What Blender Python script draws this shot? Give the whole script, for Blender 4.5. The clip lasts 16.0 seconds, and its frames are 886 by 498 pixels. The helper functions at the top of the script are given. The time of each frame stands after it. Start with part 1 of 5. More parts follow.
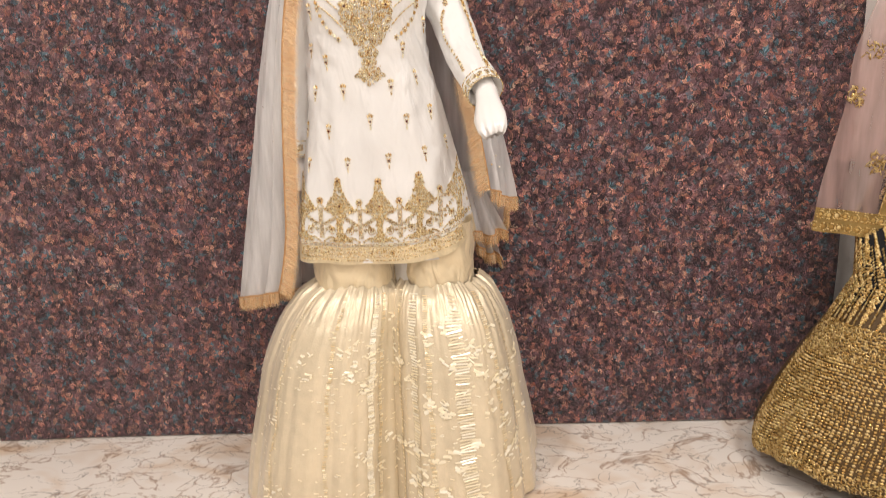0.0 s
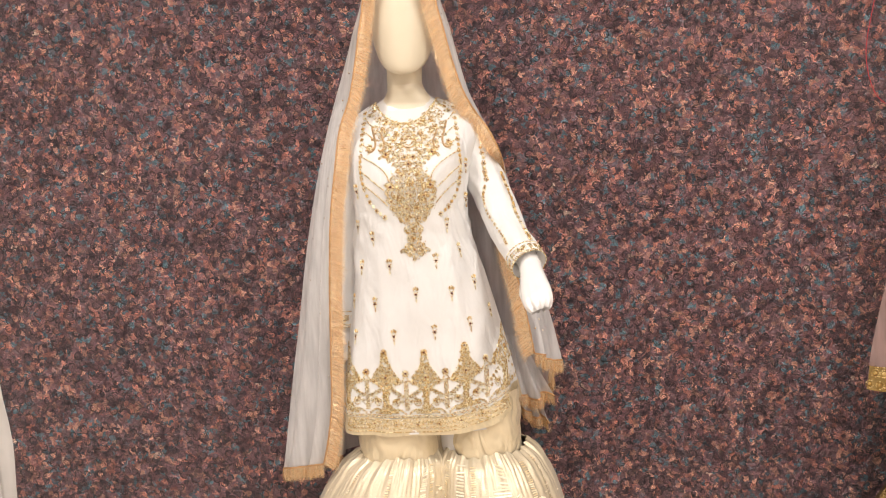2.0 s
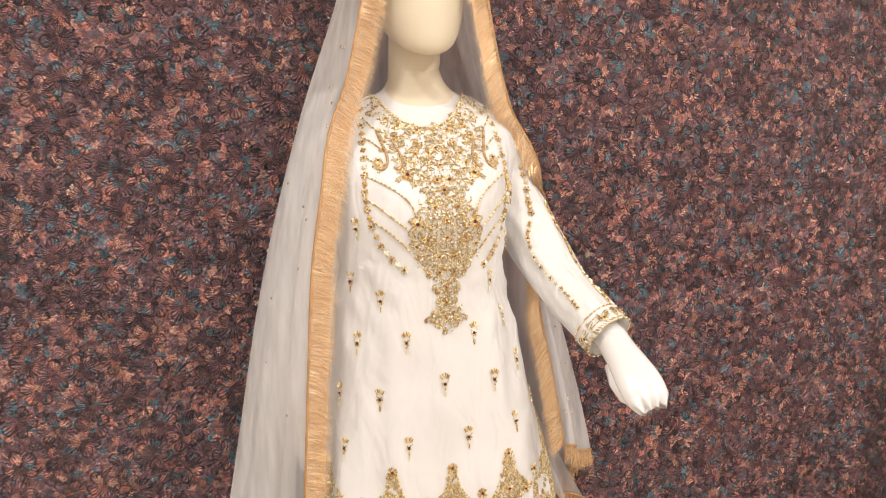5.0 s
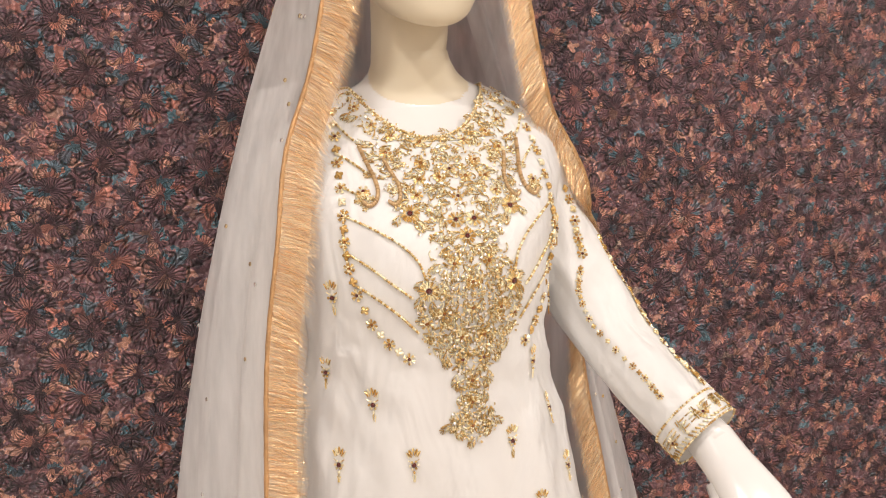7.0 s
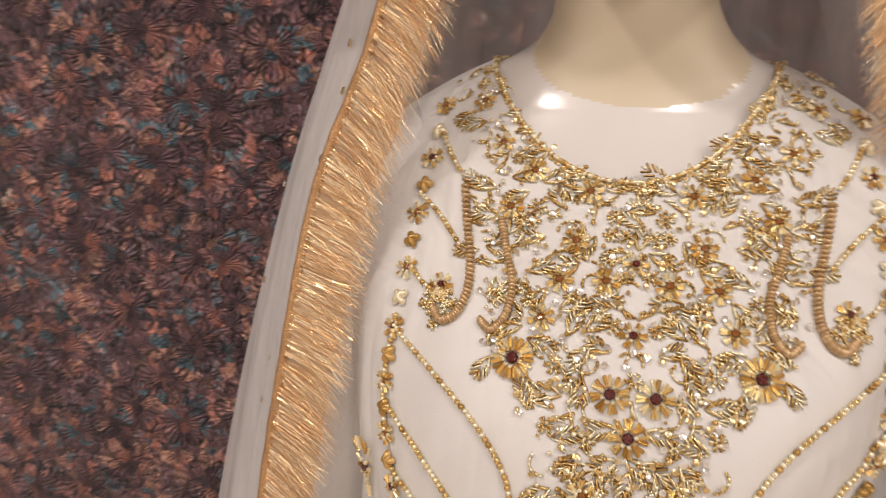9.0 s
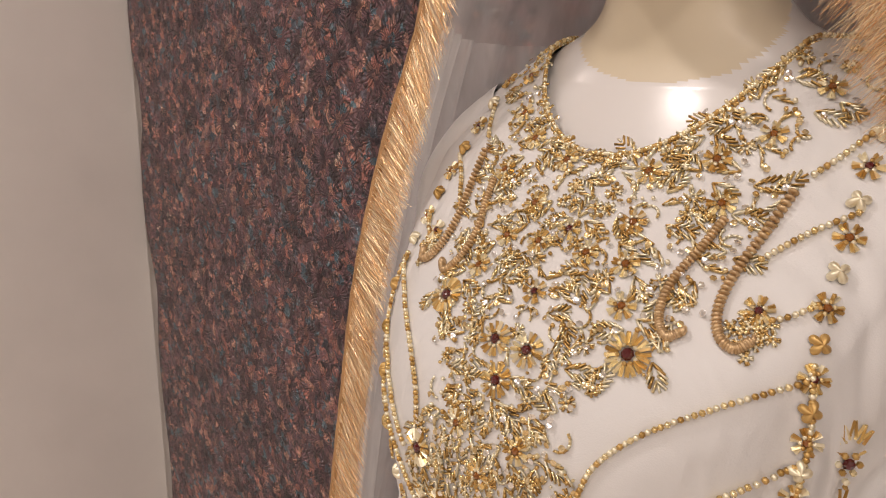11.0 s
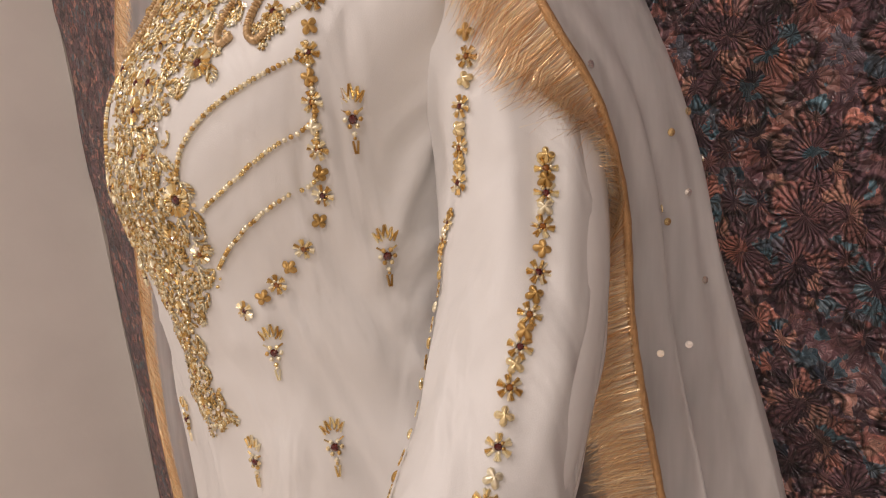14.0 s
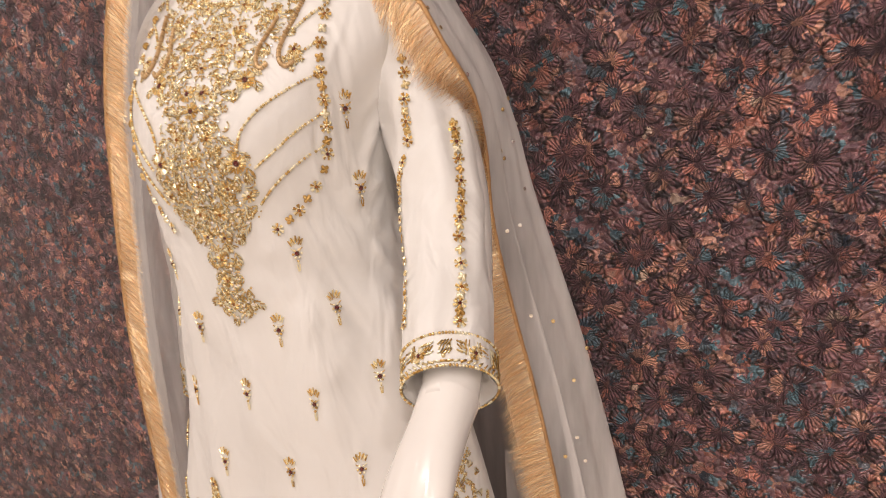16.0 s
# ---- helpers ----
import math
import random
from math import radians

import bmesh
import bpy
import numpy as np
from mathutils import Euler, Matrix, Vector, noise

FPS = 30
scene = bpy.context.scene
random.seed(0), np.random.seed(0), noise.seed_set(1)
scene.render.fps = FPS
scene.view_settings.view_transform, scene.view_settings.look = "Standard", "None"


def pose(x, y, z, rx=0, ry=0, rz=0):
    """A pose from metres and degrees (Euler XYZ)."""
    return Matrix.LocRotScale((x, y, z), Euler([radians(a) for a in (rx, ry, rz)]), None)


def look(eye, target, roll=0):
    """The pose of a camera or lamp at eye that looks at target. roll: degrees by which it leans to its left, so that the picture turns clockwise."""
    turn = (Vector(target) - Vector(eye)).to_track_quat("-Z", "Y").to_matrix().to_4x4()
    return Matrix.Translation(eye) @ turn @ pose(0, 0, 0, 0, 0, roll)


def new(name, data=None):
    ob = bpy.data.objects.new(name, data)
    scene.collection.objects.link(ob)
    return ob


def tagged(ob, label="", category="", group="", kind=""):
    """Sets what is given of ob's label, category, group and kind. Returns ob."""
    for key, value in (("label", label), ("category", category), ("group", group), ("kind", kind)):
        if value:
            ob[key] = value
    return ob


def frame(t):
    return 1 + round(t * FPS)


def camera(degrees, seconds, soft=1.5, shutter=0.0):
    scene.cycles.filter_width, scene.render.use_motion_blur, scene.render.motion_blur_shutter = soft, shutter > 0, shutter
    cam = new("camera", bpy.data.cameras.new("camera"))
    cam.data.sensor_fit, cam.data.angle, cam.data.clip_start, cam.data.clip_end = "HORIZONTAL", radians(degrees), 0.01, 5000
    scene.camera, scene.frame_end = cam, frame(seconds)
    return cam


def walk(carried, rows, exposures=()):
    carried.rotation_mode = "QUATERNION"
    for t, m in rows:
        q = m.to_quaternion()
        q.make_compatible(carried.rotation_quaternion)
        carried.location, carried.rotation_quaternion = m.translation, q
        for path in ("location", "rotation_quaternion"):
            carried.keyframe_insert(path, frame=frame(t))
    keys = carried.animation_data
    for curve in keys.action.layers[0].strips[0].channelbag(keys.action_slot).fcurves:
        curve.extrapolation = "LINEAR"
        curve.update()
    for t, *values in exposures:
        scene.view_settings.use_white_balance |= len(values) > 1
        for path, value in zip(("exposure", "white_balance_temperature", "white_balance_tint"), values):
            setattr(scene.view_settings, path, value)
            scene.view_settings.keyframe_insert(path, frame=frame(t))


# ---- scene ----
cam = camera(61.2, 16.0, soft=1.0, shutter=0.3)
PATH = [
    (0, (0.044, 0.002, 1.076), (0.018, 1.928, 0.541), -0.4),
    (0.3, (0.059, 0.016, 1.094), (0.011, 1.962, 0.635), -0.9),
    (0.5, (0.044, 0.007, 1.114), (0.009, 1.963, 0.699), -1.1),
    (1, (0.035, 0.009, 1.144), (-0.015, 1.978, 0.799), -1.7),
    (1.5, (0.028, 0.007, 1.171), (-0.05, 1.988, 0.904), -2.1),
    (2, (0.004, 0.015, 1.2), (-0.09, 2.0, 0.973), -2.0),
    (2.5, (-0.072, 0.051, 1.213), (-0.155, 2.039, 1.007), -0.9),
    (3, (-0.182, 0.108, 1.227), (-0.105, 2.096, 1.024), 0.7),
    (3.2, (-0.224, 0.125, 1.218), (-0.049, 2.108, 1.023), 1.0),
    (5.3, (-0.479, 0.713, 1.246), (0.159, 2.594, 1.011), 0.1),
    (5.5, (-0.508, 0.758, 1.252), (0.264, 2.588, 1.017), 0.3),
    (6, (-0.517, 0.847, 1.259), (0.429, 2.591, 1.008), -0.1),
    (6.5, (-0.455, 0.958, 1.266), (0.298, 2.793, 1.013), -0.9),
    (7, (-0.388, 1.034, 1.292), (0.201, 2.925, 1.01), -1.1),
    (7.5, (-0.341, 1.12, 1.312), (0.116, 3.038, 0.973), -2.0),
    (8, (-0.303, 1.249, 1.345), (0.002, 3.185, 0.95), -0.4),
    (8.5, (-0.253, 1.365, 1.348), (-0.026, 3.297, 0.882), 0.1),
    (9, (-0.173, 1.424, 1.355), (-0.554, 3.32, 0.846), 3.1),
    (9.2, (-0.142, 1.436, 1.357), (-0.743, 3.27, 0.833), 3.2),
    (11.3, (0.082, 1.509, 1.349), (-1.402, 2.736, 0.808), 1.1),
    (11.5, (0.095, 1.527, 1.348), (-1.435, 2.699, 0.813), 0.0),
    (12, (0.139, 1.562, 1.329), (-1.4, 2.736, 0.827), -1.2),
    (12.5, (0.203, 1.577, 1.322), (-1.287, 2.801, 0.794), -1.8),
    (13, (0.256, 1.578, 1.298), (-1.209, 2.83, 0.765), -2.6),
    (13.5, (0.296, 1.572, 1.267), (-1.162, 2.819, 0.701), -3.5),
    (14, (0.313, 1.558, 1.241), (-1.135, 2.809, 0.66), -3.8),
    (14.5, (0.313, 1.507, 1.231), (-1.077, 2.814, 0.632), -3.8),
    (15, (0.319, 1.411, 1.237), (-0.824, 2.93, 0.615), -5.1),
    (15.5, (0.346, 1.291, 1.252), (-0.537, 2.968, 0.614), -4.6),
    (16, (0.386, 1.189, 1.275), (-0.495, 2.881, 0.674), -3.9),
]
# the clip's camera closes down as it nears the white cloth
EXPOSURE = [(0, -0.35, 6500, 11), (1.0, -0.26, 6500, 11), (3.0, -0.21, 6500, 11), (5.5, -0.33, 6550, 11), (6.5, -0.43, 6550, 12), (7.0, -0.43, 6550, 12), (8.0, -0.57, 6600, 13), (8.5, -0.75, 6650, 14), (9.0, -0.95, 6750, 16),
            (11.5, -1.10, 6800, 18), (12.5, -1.14, 6850, 19), (14.5, -1.00, 6850, 19), (15.0, -0.88, 6900, 18), (16.0, -0.64, 6900, 17)]
LEVEL = pose(0, 0, 0.055, 0, 1.9, 0)
walk(cam, [(t, LEVEL @ look(eye, target, roll)) for t, eye, target, roll in PATH], EXPOSURE)

# ---- world and light ----
world = bpy.data.worlds.new("world")
scene.world = world
world.use_nodes = True
world.node_tree.nodes["Background"].inputs[0].default_value = (0.9, 0.86, 0.8, 1)
world.node_tree.nodes["Background"].inputs[1].default_value = 0.05


# ---- materials ----
def mat(name, color, rough=0.5, metal=0.0, vary=0.0, scale=30.0, bump=0.0, bump_scale=200.0, folds=0.0, **extra):
    """A principled material with colour variation at two scales and a fine relief."""
    m = bpy.data.materials.new(name)
    m.use_nodes = True
    n, l = m.node_tree.nodes, m.node_tree.links
    p = n["Principled BSDF"]
    p.inputs["Base Color"].default_value = (*color, 1)
    p.inputs["Roughness"].default_value = rough
    p.inputs["Metallic"].default_value = metal
    for key, value in extra.items():
        p.inputs[key.replace("_", " ")].default_value = value
    co = n.new("ShaderNodeTexCoord")
    if vary:
        a, b = n.new("ShaderNodeTexNoise"), n.new("ShaderNodeTexNoise")
        a.inputs["Scale"].default_value, b.inputs["Scale"].default_value = scale, scale * 0.13
        a.inputs["Detail"].default_value = 4
        add = n.new("ShaderNodeMath")
        l.new(co.outputs["Object"], a.inputs["Vector"])
        l.new(co.outputs["Object"], b.inputs["Vector"])
        l.new(a.outputs["Fac"], add.inputs[0])
        l.new(b.outputs["Fac"], add.inputs[1])
        mr = n.new("ShaderNodeMapRange")
        mr.inputs["From Min"].default_value, mr.inputs["From Max"].default_value = 0.7, 1.3
        mr.inputs["To Min"].default_value, mr.inputs["To Max"].default_value = 1 - vary, 1 + vary
        l.new(add.outputs[0], mr.inputs["Value"])
        hsv = n.new("ShaderNodeHueSaturation")
        hsv.inputs["Color"].default_value = (*color, 1)
        l.new(mr.outputs[0], hsv.inputs["Value"])
        l.new(hsv.outputs[0], p.inputs["Base Color"])
    if bump:
        t, bu = n.new("ShaderNodeTexNoise"), n.new("ShaderNodeBump")
        t.inputs["Scale"].default_value, t.inputs["Detail"].default_value = bump_scale, 3
        bu.inputs["Strength"].default_value, bu.inputs["Distance"].default_value = bump, 0.002
        l.new(co.outputs["Object"], t.inputs["Vector"])
        l.new(t.outputs["Fac"], bu.inputs["Height"])
        l.new(bu.outputs[0], p.inputs["Normal"])
        if folds:
            mp, ft, fb = n.new("ShaderNodeMapping"), n.new("ShaderNodeTexNoise"), n.new("ShaderNodeBump")
            mp.inputs["Rotation"].default_value, mp.inputs["Scale"].default_value = (0.2, 0.5, 0.3), (1, 1, 0.45)
            ft.inputs["Scale"].default_value, ft.inputs["Detail"].default_value, ft.inputs["Distortion"].default_value = 17, 2.5, 0.8
            fb.inputs["Strength"].default_value, fb.inputs["Distance"].default_value = folds, 0.02
            l.new(co.outputs["Object"], mp.inputs[0]), l.new(mp.outputs[0], ft.inputs["Vector"])
            l.new(ft.outputs["Fac"], fb.inputs["Height"]), l.new(fb.outputs[0], bu.inputs["Normal"])
    return m


def glitter(name, colors, rough=0.25, metal=0.9):
    """Metal thread and beads: each loose piece takes its own shade from a ramp."""
    m = bpy.data.materials.new(name)
    m.use_nodes = True
    n, l = m.node_tree.nodes, m.node_tree.links
    p = n["Principled BSDF"]
    g, info, add, frac = n.new("ShaderNodeNewGeometry"), n.new("ShaderNodeObjectInfo"), n.new("ShaderNodeMath"), n.new("ShaderNodeMath")
    frac.operation = "FRACT"
    l.new(g.outputs["Random Per Island"], add.inputs[0])
    l.new(info.outputs["Random"], add.inputs[1])
    l.new(add.outputs[0], frac.inputs[0])
    ramp = n.new("ShaderNodeValToRGB")
    ramp.color_ramp.interpolation = "CONSTANT"
    for i, c in enumerate(colors):
        e = ramp.color_ramp.elements[i] if i < 2 else ramp.color_ramp.elements.new(0.5)
        e.position, e.color = i / len(colors), (*c, 1)
    l.new(frac.outputs[0], ramp.inputs[0])
    l.new(ramp.outputs[0], p.inputs["Base Color"])
    p.inputs["Metallic"].default_value = metal
    r = n.new("ShaderNodeMapRange")
    r.inputs["To Min"].default_value, r.inputs["To Max"].default_value = rough * 0.6, rough * 1.5
    l.new(frac.outputs[0], r.inputs["Value"])
    l.new(r.outputs[0], p.inputs["Roughness"])
    return m


def net(name, color, cover, scale=900.0, gloss=0.3):
    """Sheer woven net: part of the light passes straight through, the rest meets thin white thread."""
    m = bpy.data.materials.new(name)
    m.use_nodes = True
    n, l = m.node_tree.nodes, m.node_tree.links
    n.remove(n["Principled BSDF"])
    out = n["Material Output"]
    d, t, tr, g = (n.new("ShaderNodeBsdf" + k) for k in ("Diffuse", "Translucent", "Transparent", "Glossy"))
    d.inputs[0].default_value = t.inputs[0].default_value = (*color, 1)
    g.inputs["Roughness"].default_value = 0.45
    m1, m2, m3 = (n.new("ShaderNodeMixShader") for _ in range(3))
    m1.inputs[0].default_value, m2.inputs[0].default_value = 0.45, gloss * 0.2
    l.new(d.outputs[0], m1.inputs[1]), l.new(t.outputs[0], m1.inputs[2])
    l.new(m1.outputs[0], m2.inputs[1]), l.new(g.outputs[0], m2.inputs[2])
    co, no, mr = n.new("ShaderNodeTexCoord"), n.new("ShaderNodeTexNoise"), n.new("ShaderNodeMapRange")
    mp = n.new("ShaderNodeMapping")
    mp.inputs["Scale"].default_value = (1, 1, 0.12)
    no.inputs["Scale"].default_value, no.inputs["Detail"].default_value = 38, 4
    mr.inputs["From Min"].default_value, mr.inputs["From Max"].default_value = 0.3, 0.7
    mr.inputs["To Min"].default_value, mr.inputs["To Max"].default_value = cover - 0.17, cover + 0.17
    l.new(co.outputs["Object"], mp.inputs[0]), l.new(mp.outputs[0], no.inputs["Vector"])
    l.new(no.outputs["Fac"], mr.inputs["Value"]), l.new(mr.outputs[0], m3.inputs[0])
    l.new(tr.outputs[0], m3.inputs[1]), l.new(m2.outputs[0], m3.inputs[2])
    l.new(m3.outputs[0], out.inputs["Surface"])
    return m


CLOTH_TONE = 1.12


def printed_cloth(name):
    """Satin upholstery cloth with a mottled rust, plum and teal print and embossed blossoms."""
    m = bpy.data.materials.new(name)
    m.use_nodes = True
    n, l = m.node_tree.nodes, m.node_tree.links
    p = n["Principled BSDF"]

    def math_node(op, x, y=None, z=None):
        k = n.new("ShaderNodeMath")
        k.operation = op
        for i, value in enumerate((x, y, z)):
            if value is None:
                continue
            if isinstance(value, (int, float)):
                k.inputs[i].default_value = value
            else:
                l.new(value, k.inputs[i])
        return k.outputs[0]

    co, sep, flat = n.new("ShaderNodeTexCoord"), n.new("ShaderNodeSeparateXYZ"), n.new("ShaderNodeCombineXYZ")
    l.new(co.outputs["Object"], sep.inputs[0])
    l.new(sep.outputs["X"], flat.inputs["X"]), l.new(sep.outputs["Z"], flat.inputs["Y"])
    warp, mix = n.new("ShaderNodeTexNoise"), n.new("ShaderNodeMix")
    warp.inputs["Scale"].default_value, warp.inputs["Detail"].default_value = 60, 2
    l.new(flat.outputs[0], warp.inputs["Vector"])
    mix.data_type = "VECTOR"
    mix.inputs["Factor"].default_value = 0.009
    l.new(flat.outputs[0], mix.inputs["A"]), l.new(warp.outputs["Color"], mix.inputs["B"])
    place = mix.outputs["Result"]

    def blossoms(scale, petals, spin):
        """Relief of petals round scattered centres, with fine rays."""
        v = n.new("ShaderNodeTexVoronoi")
        v.voronoi_dimensions = "2D"
        v.inputs["Scale"].default_value = scale
        l.new(place, v.inputs["Vector"])
        d = n.new("ShaderNodeVectorMath")
        d.operation = "SUBTRACT"
        l.new(place, d.inputs[0]), l.new(v.outputs["Position"], d.inputs[1])
        ds, cs = n.new("ShaderNodeSeparateXYZ"), n.new("ShaderNodeSeparateColor")
        l.new(d.outputs[0], ds.inputs[0]), l.new(v.outputs["Color"], cs.inputs[0])
        ang = math_node("ADD", math_node("ARCTAN2", ds.outputs["Y"], ds.outputs["X"]), math_node("MULTIPLY", cs.outputs[1], spin))
        petal = math_node("ABSOLUTE", math_node("SINE", math_node("MULTIPLY", ang, petals)))
        rays = math_node("ABSOLUTE", math_node("SINE", math_node("MULTIPLY", ang, petals * 5)))
        fall = math_node("SUBTRACT", 1.0, math_node("MULTIPLY", v.outputs["Distance"], 1.25))
        body = math_node("MULTIPLY", math_node("POWER", petal, 0.5), fall)
        # shade of the relief put into the colour: petal outlines and thin rays inside
        rim = math_node("ADD", 0.20, math_node("MULTIPLY", math_node("POWER", petal, 0.6), 0.30))
        off = math_node("SUBTRACT", v.outputs["Distance"], rim)
        edge = math_node("MINIMUM", 1.0, math_node("ADD", 0.10, math_node("MULTIPLY", math_node("ABSOLUTE", off), 16.0)))
        veins = math_node("MINIMUM", 1.0, math_node("ADD", 0.30, math_node("MULTIPLY", rays, 1.5)))
        groove_shade = math_node("MULTIPLY", edge, math_node("MAXIMUM", veins, math_node("GREATER_THAN", off, 0.0)))
        # highlights of the relief, painted as lighter lines
        pale = math_node("MULTIPLY", math_node("GREATER_THAN", rays, 0.80), math_node("LESS_THAN", off, -0.02))
        glint = math_node("MULTIPLY", math_node("MAXIMUM", pale, math_node("LESS_THAN", math_node("ABSOLUTE", math_node("SUBTRACT", off, 0.07)), 0.03)), math_node("GREATER_THAN", cs.outputs[2], 0.35))
        return math_node("ADD", body, math_node("MULTIPLY", rays, 0.30)), groove_shade, glint

    big, big_shade, big_pale = blossoms(17, 2.5, 6.0)
    small, small_shade, small_pale = blossoms(36, 1.5, 9.0)
    fine, fine_shade, fine_pale = blossoms(74, 2.0, 5.0)
    # soft watercolour clouds: coral, plum, teal, navy and tan
    shift = n.new("ShaderNodeTexNoise")
    shift.noise_dimensions = "2D"
    shift.inputs["Scale"].default_value, shift.inputs["Detail"].default_value = 95, 2.0
    l.new(flat.outputs[0], shift.inputs["Vector"])
    drift = n.new("ShaderNodeMix")
    drift.data_type = "VECTOR"
    drift.inputs["Factor"].default_value = 0.022
    l.new(place, drift.inputs["A"]), l.new(shift.outputs["Color"], drift.inputs["B"])
    ramp = n.new("ShaderNodeValToRGB")
    cols = [(0.02, 0.03, 0.06), (0.06, 0.19, 0.25), (0.16, 0.065, 0.09), (0.55, 0.16, 0.10), (0.02, 0.02, 0.04), (0.62, 0.27, 0.17), (0.20, 0.08, 0.10), (0.46, 0.33, 0.26),
            (0.035, 0.028, 0.05), (0.56, 0.16, 0.11), (0.06, 0.13, 0.19), (0.40, 0.15, 0.13), (0.68, 0.46, 0.34), (0.03, 0.02, 0.035)]
    for i, c in enumerate(cols):
        e = ramp.color_ramp.elements[i] if i < 2 else ramp.color_ramp.elements.new(0.5)
        e.position, e.color = i / (len(cols) - 1), (*c, 1)
    patch, hue = n.new("ShaderNodeTexVoronoi"), n.new("ShaderNodeSeparateColor")
    patch.voronoi_dimensions, patch.feature = "2D", "SMOOTH_F1"
    patch.inputs["Smoothness"].default_value, patch.inputs["Scale"].default_value = 0.15, 98
    l.new(drift.outputs["Result"], patch.inputs["Vector"]), l.new(patch.outputs["Color"], hue.inputs[0])
    l.new(hue.outputs[0], ramp.inputs[0])
    # broad clouds of darker plum and lighter rust
    cloud, r2 = n.new("ShaderNodeTexNoise"), n.new("ShaderNodeValToRGB")
    cloud.inputs["Scale"].default_value, cloud.inputs["Detail"].default_value = 90, 3
    l.new(flat.outputs[0], cloud.inputs["Vector"])
    r2.color_ramp.elements[0].position, r2.color_ramp.elements[0].color = 0.38, (0.018, 0.020, 0.040, 1)
    r2.color_ramp.elements[1].position, r2.color_ramp.elements[1].color = 0.62, (0.36, 0.17, 0.13, 1)
    l.new(cloud.outputs["Fac"], r2.inputs[0])
    mc = n.new("ShaderNodeMix")
    mc.data_type = "RGBA"
    mc.inputs["Factor"].default_value = 0.12
    l.new(ramp.outputs[0], mc.inputs["A"]), l.new(r2.outputs[0], mc.inputs["B"])
    # relief shade painted dark along the petals, its highlights pale between the rays
    soft_shade = math_node("ADD", 0.25, math_node("MULTIPLY", small_shade, 0.75))
    faint_shade = math_node("ADD", 0.72, math_node("MULTIPLY", fine_shade, 0.28))
    glow = math_node("MAXIMUM", math_node("MAXIMUM", big_pale, small_pale), math_node("MULTIPLY", fine_pale, 0.6))
    tone = math_node("ADD", CLOTH_TONE, math_node("MULTIPLY", glow, 0.75))
    line = math_node("MULTIPLY", math_node("MULTIPLY", math_node("MULTIPLY", big_shade, soft_shade), faint_shade), tone)
    hs = n.new("ShaderNodeHueSaturation")
    hs.inputs["Saturation"].default_value = 0.86
    l.new(mc.outputs["Result"], hs.inputs["Color"]), l.new(line, hs.inputs["Value"])
    l.new(hs.outputs[0], p.inputs["Base Color"])
    bu = n.new("ShaderNodeBump")
    bu.inputs["Strength"].default_value, bu.inputs["Distance"].default_value = 1.0, 0.012
    l.new(math_node("ADD", math_node("ADD", math_node("MULTIPLY", big, 0.75), math_node("MULTIPLY", small, 0.55)), math_node("MULTIPLY", fine, 0.14)), bu.inputs["Height"])
    l.new(bu.outputs[0], p.inputs["Normal"])
    p.inputs["Roughness"].default_value = 0.30
    p.inputs["Specular IOR Level"].default_value = 0.9
    return m


def marble(name):
    """Cream vinyl sheet printed with brown and grey marble veins."""
    m = bpy.data.materials.new(name)
    m.use_nodes = True
    n, l = m.node_tree.nodes, m.node_tree.links
    p = n["Principled BSDF"]
    co, mp = n.new("ShaderNodeTexCoord"), n.new("ShaderNodeMapping")
    mp.inputs["Rotation"].default_value = (0, 0, 0.5)
    mp.inputs["Scale"].default_value = (1, 1.5, 1)
    l.new(co.outputs["Object"], mp.inputs[0])
    a, b, c = (n.new("ShaderNodeTexNoise") for _ in range(3))
    for t, s, d in ((a, 5.5, 4), (b, 4, 3), (c, 9, 3)):
        t.inputs["Scale"].default_value, t.inputs["Detail"].default_value = s, d
        t.inputs["Distortion"].default_value = 1.1
        l.new(mp.outputs[0], t.inputs["Vector"])

    def vein(source, width):
        s, ab, mr = n.new("ShaderNodeMath"), n.new("ShaderNodeMath"), n.new("ShaderNodeMapRange")
        s.operation, ab.operation = "SUBTRACT", "ABSOLUTE"
        s.inputs[1].default_value = 0.5
        mr.inputs["From Max"].default_value, mr.inputs["To Min"].default_value, mr.inputs["To Max"].default_value = width, 1, 0
        l.new(source, s.inputs[0]), l.new(s.outputs[0], ab.inputs[0]), l.new(ab.outputs[0], mr.inputs["Value"])
        return mr.outputs[0]

    base = n.new("ShaderNodeValToRGB")
    base.color_ramp.elements[0].position, base.color_ramp.elements[0].color = 0.30, (0.70, 0.55, 0.42, 1)
    base.color_ramp.elements[1].position, base.color_ramp.elements[1].color = 0.52, (0.84, 0.78, 0.72, 1)
    l.new(b.outputs["Fac"], base.inputs[0])
    last = base.outputs[0]
    for src, width, col in ((a, 0.020, (0.30, 0.16, 0.08)), (c, 0.011, (0.20, 0.16, 0.13))):
        mx, mu = n.new("ShaderNodeMix"), n.new("ShaderNodeMath")
        mx.data_type, mu.operation = "RGBA", "MULTIPLY"
        l.new(vein(src.outputs["Fac"], width), mu.inputs[0])
        mu.inputs[1].default_value = 0.75
        l.new(mu.outputs[0], mx.inputs["Factor"])
        l.new(last, mx.inputs["A"])
        mx.inputs["B"].default_value = (*col, 1)
        last = mx.outputs["Result"]
    l.new(last, p.inputs["Base Color"])
    p.inputs["Roughness"].default_value = 0.32
    return m


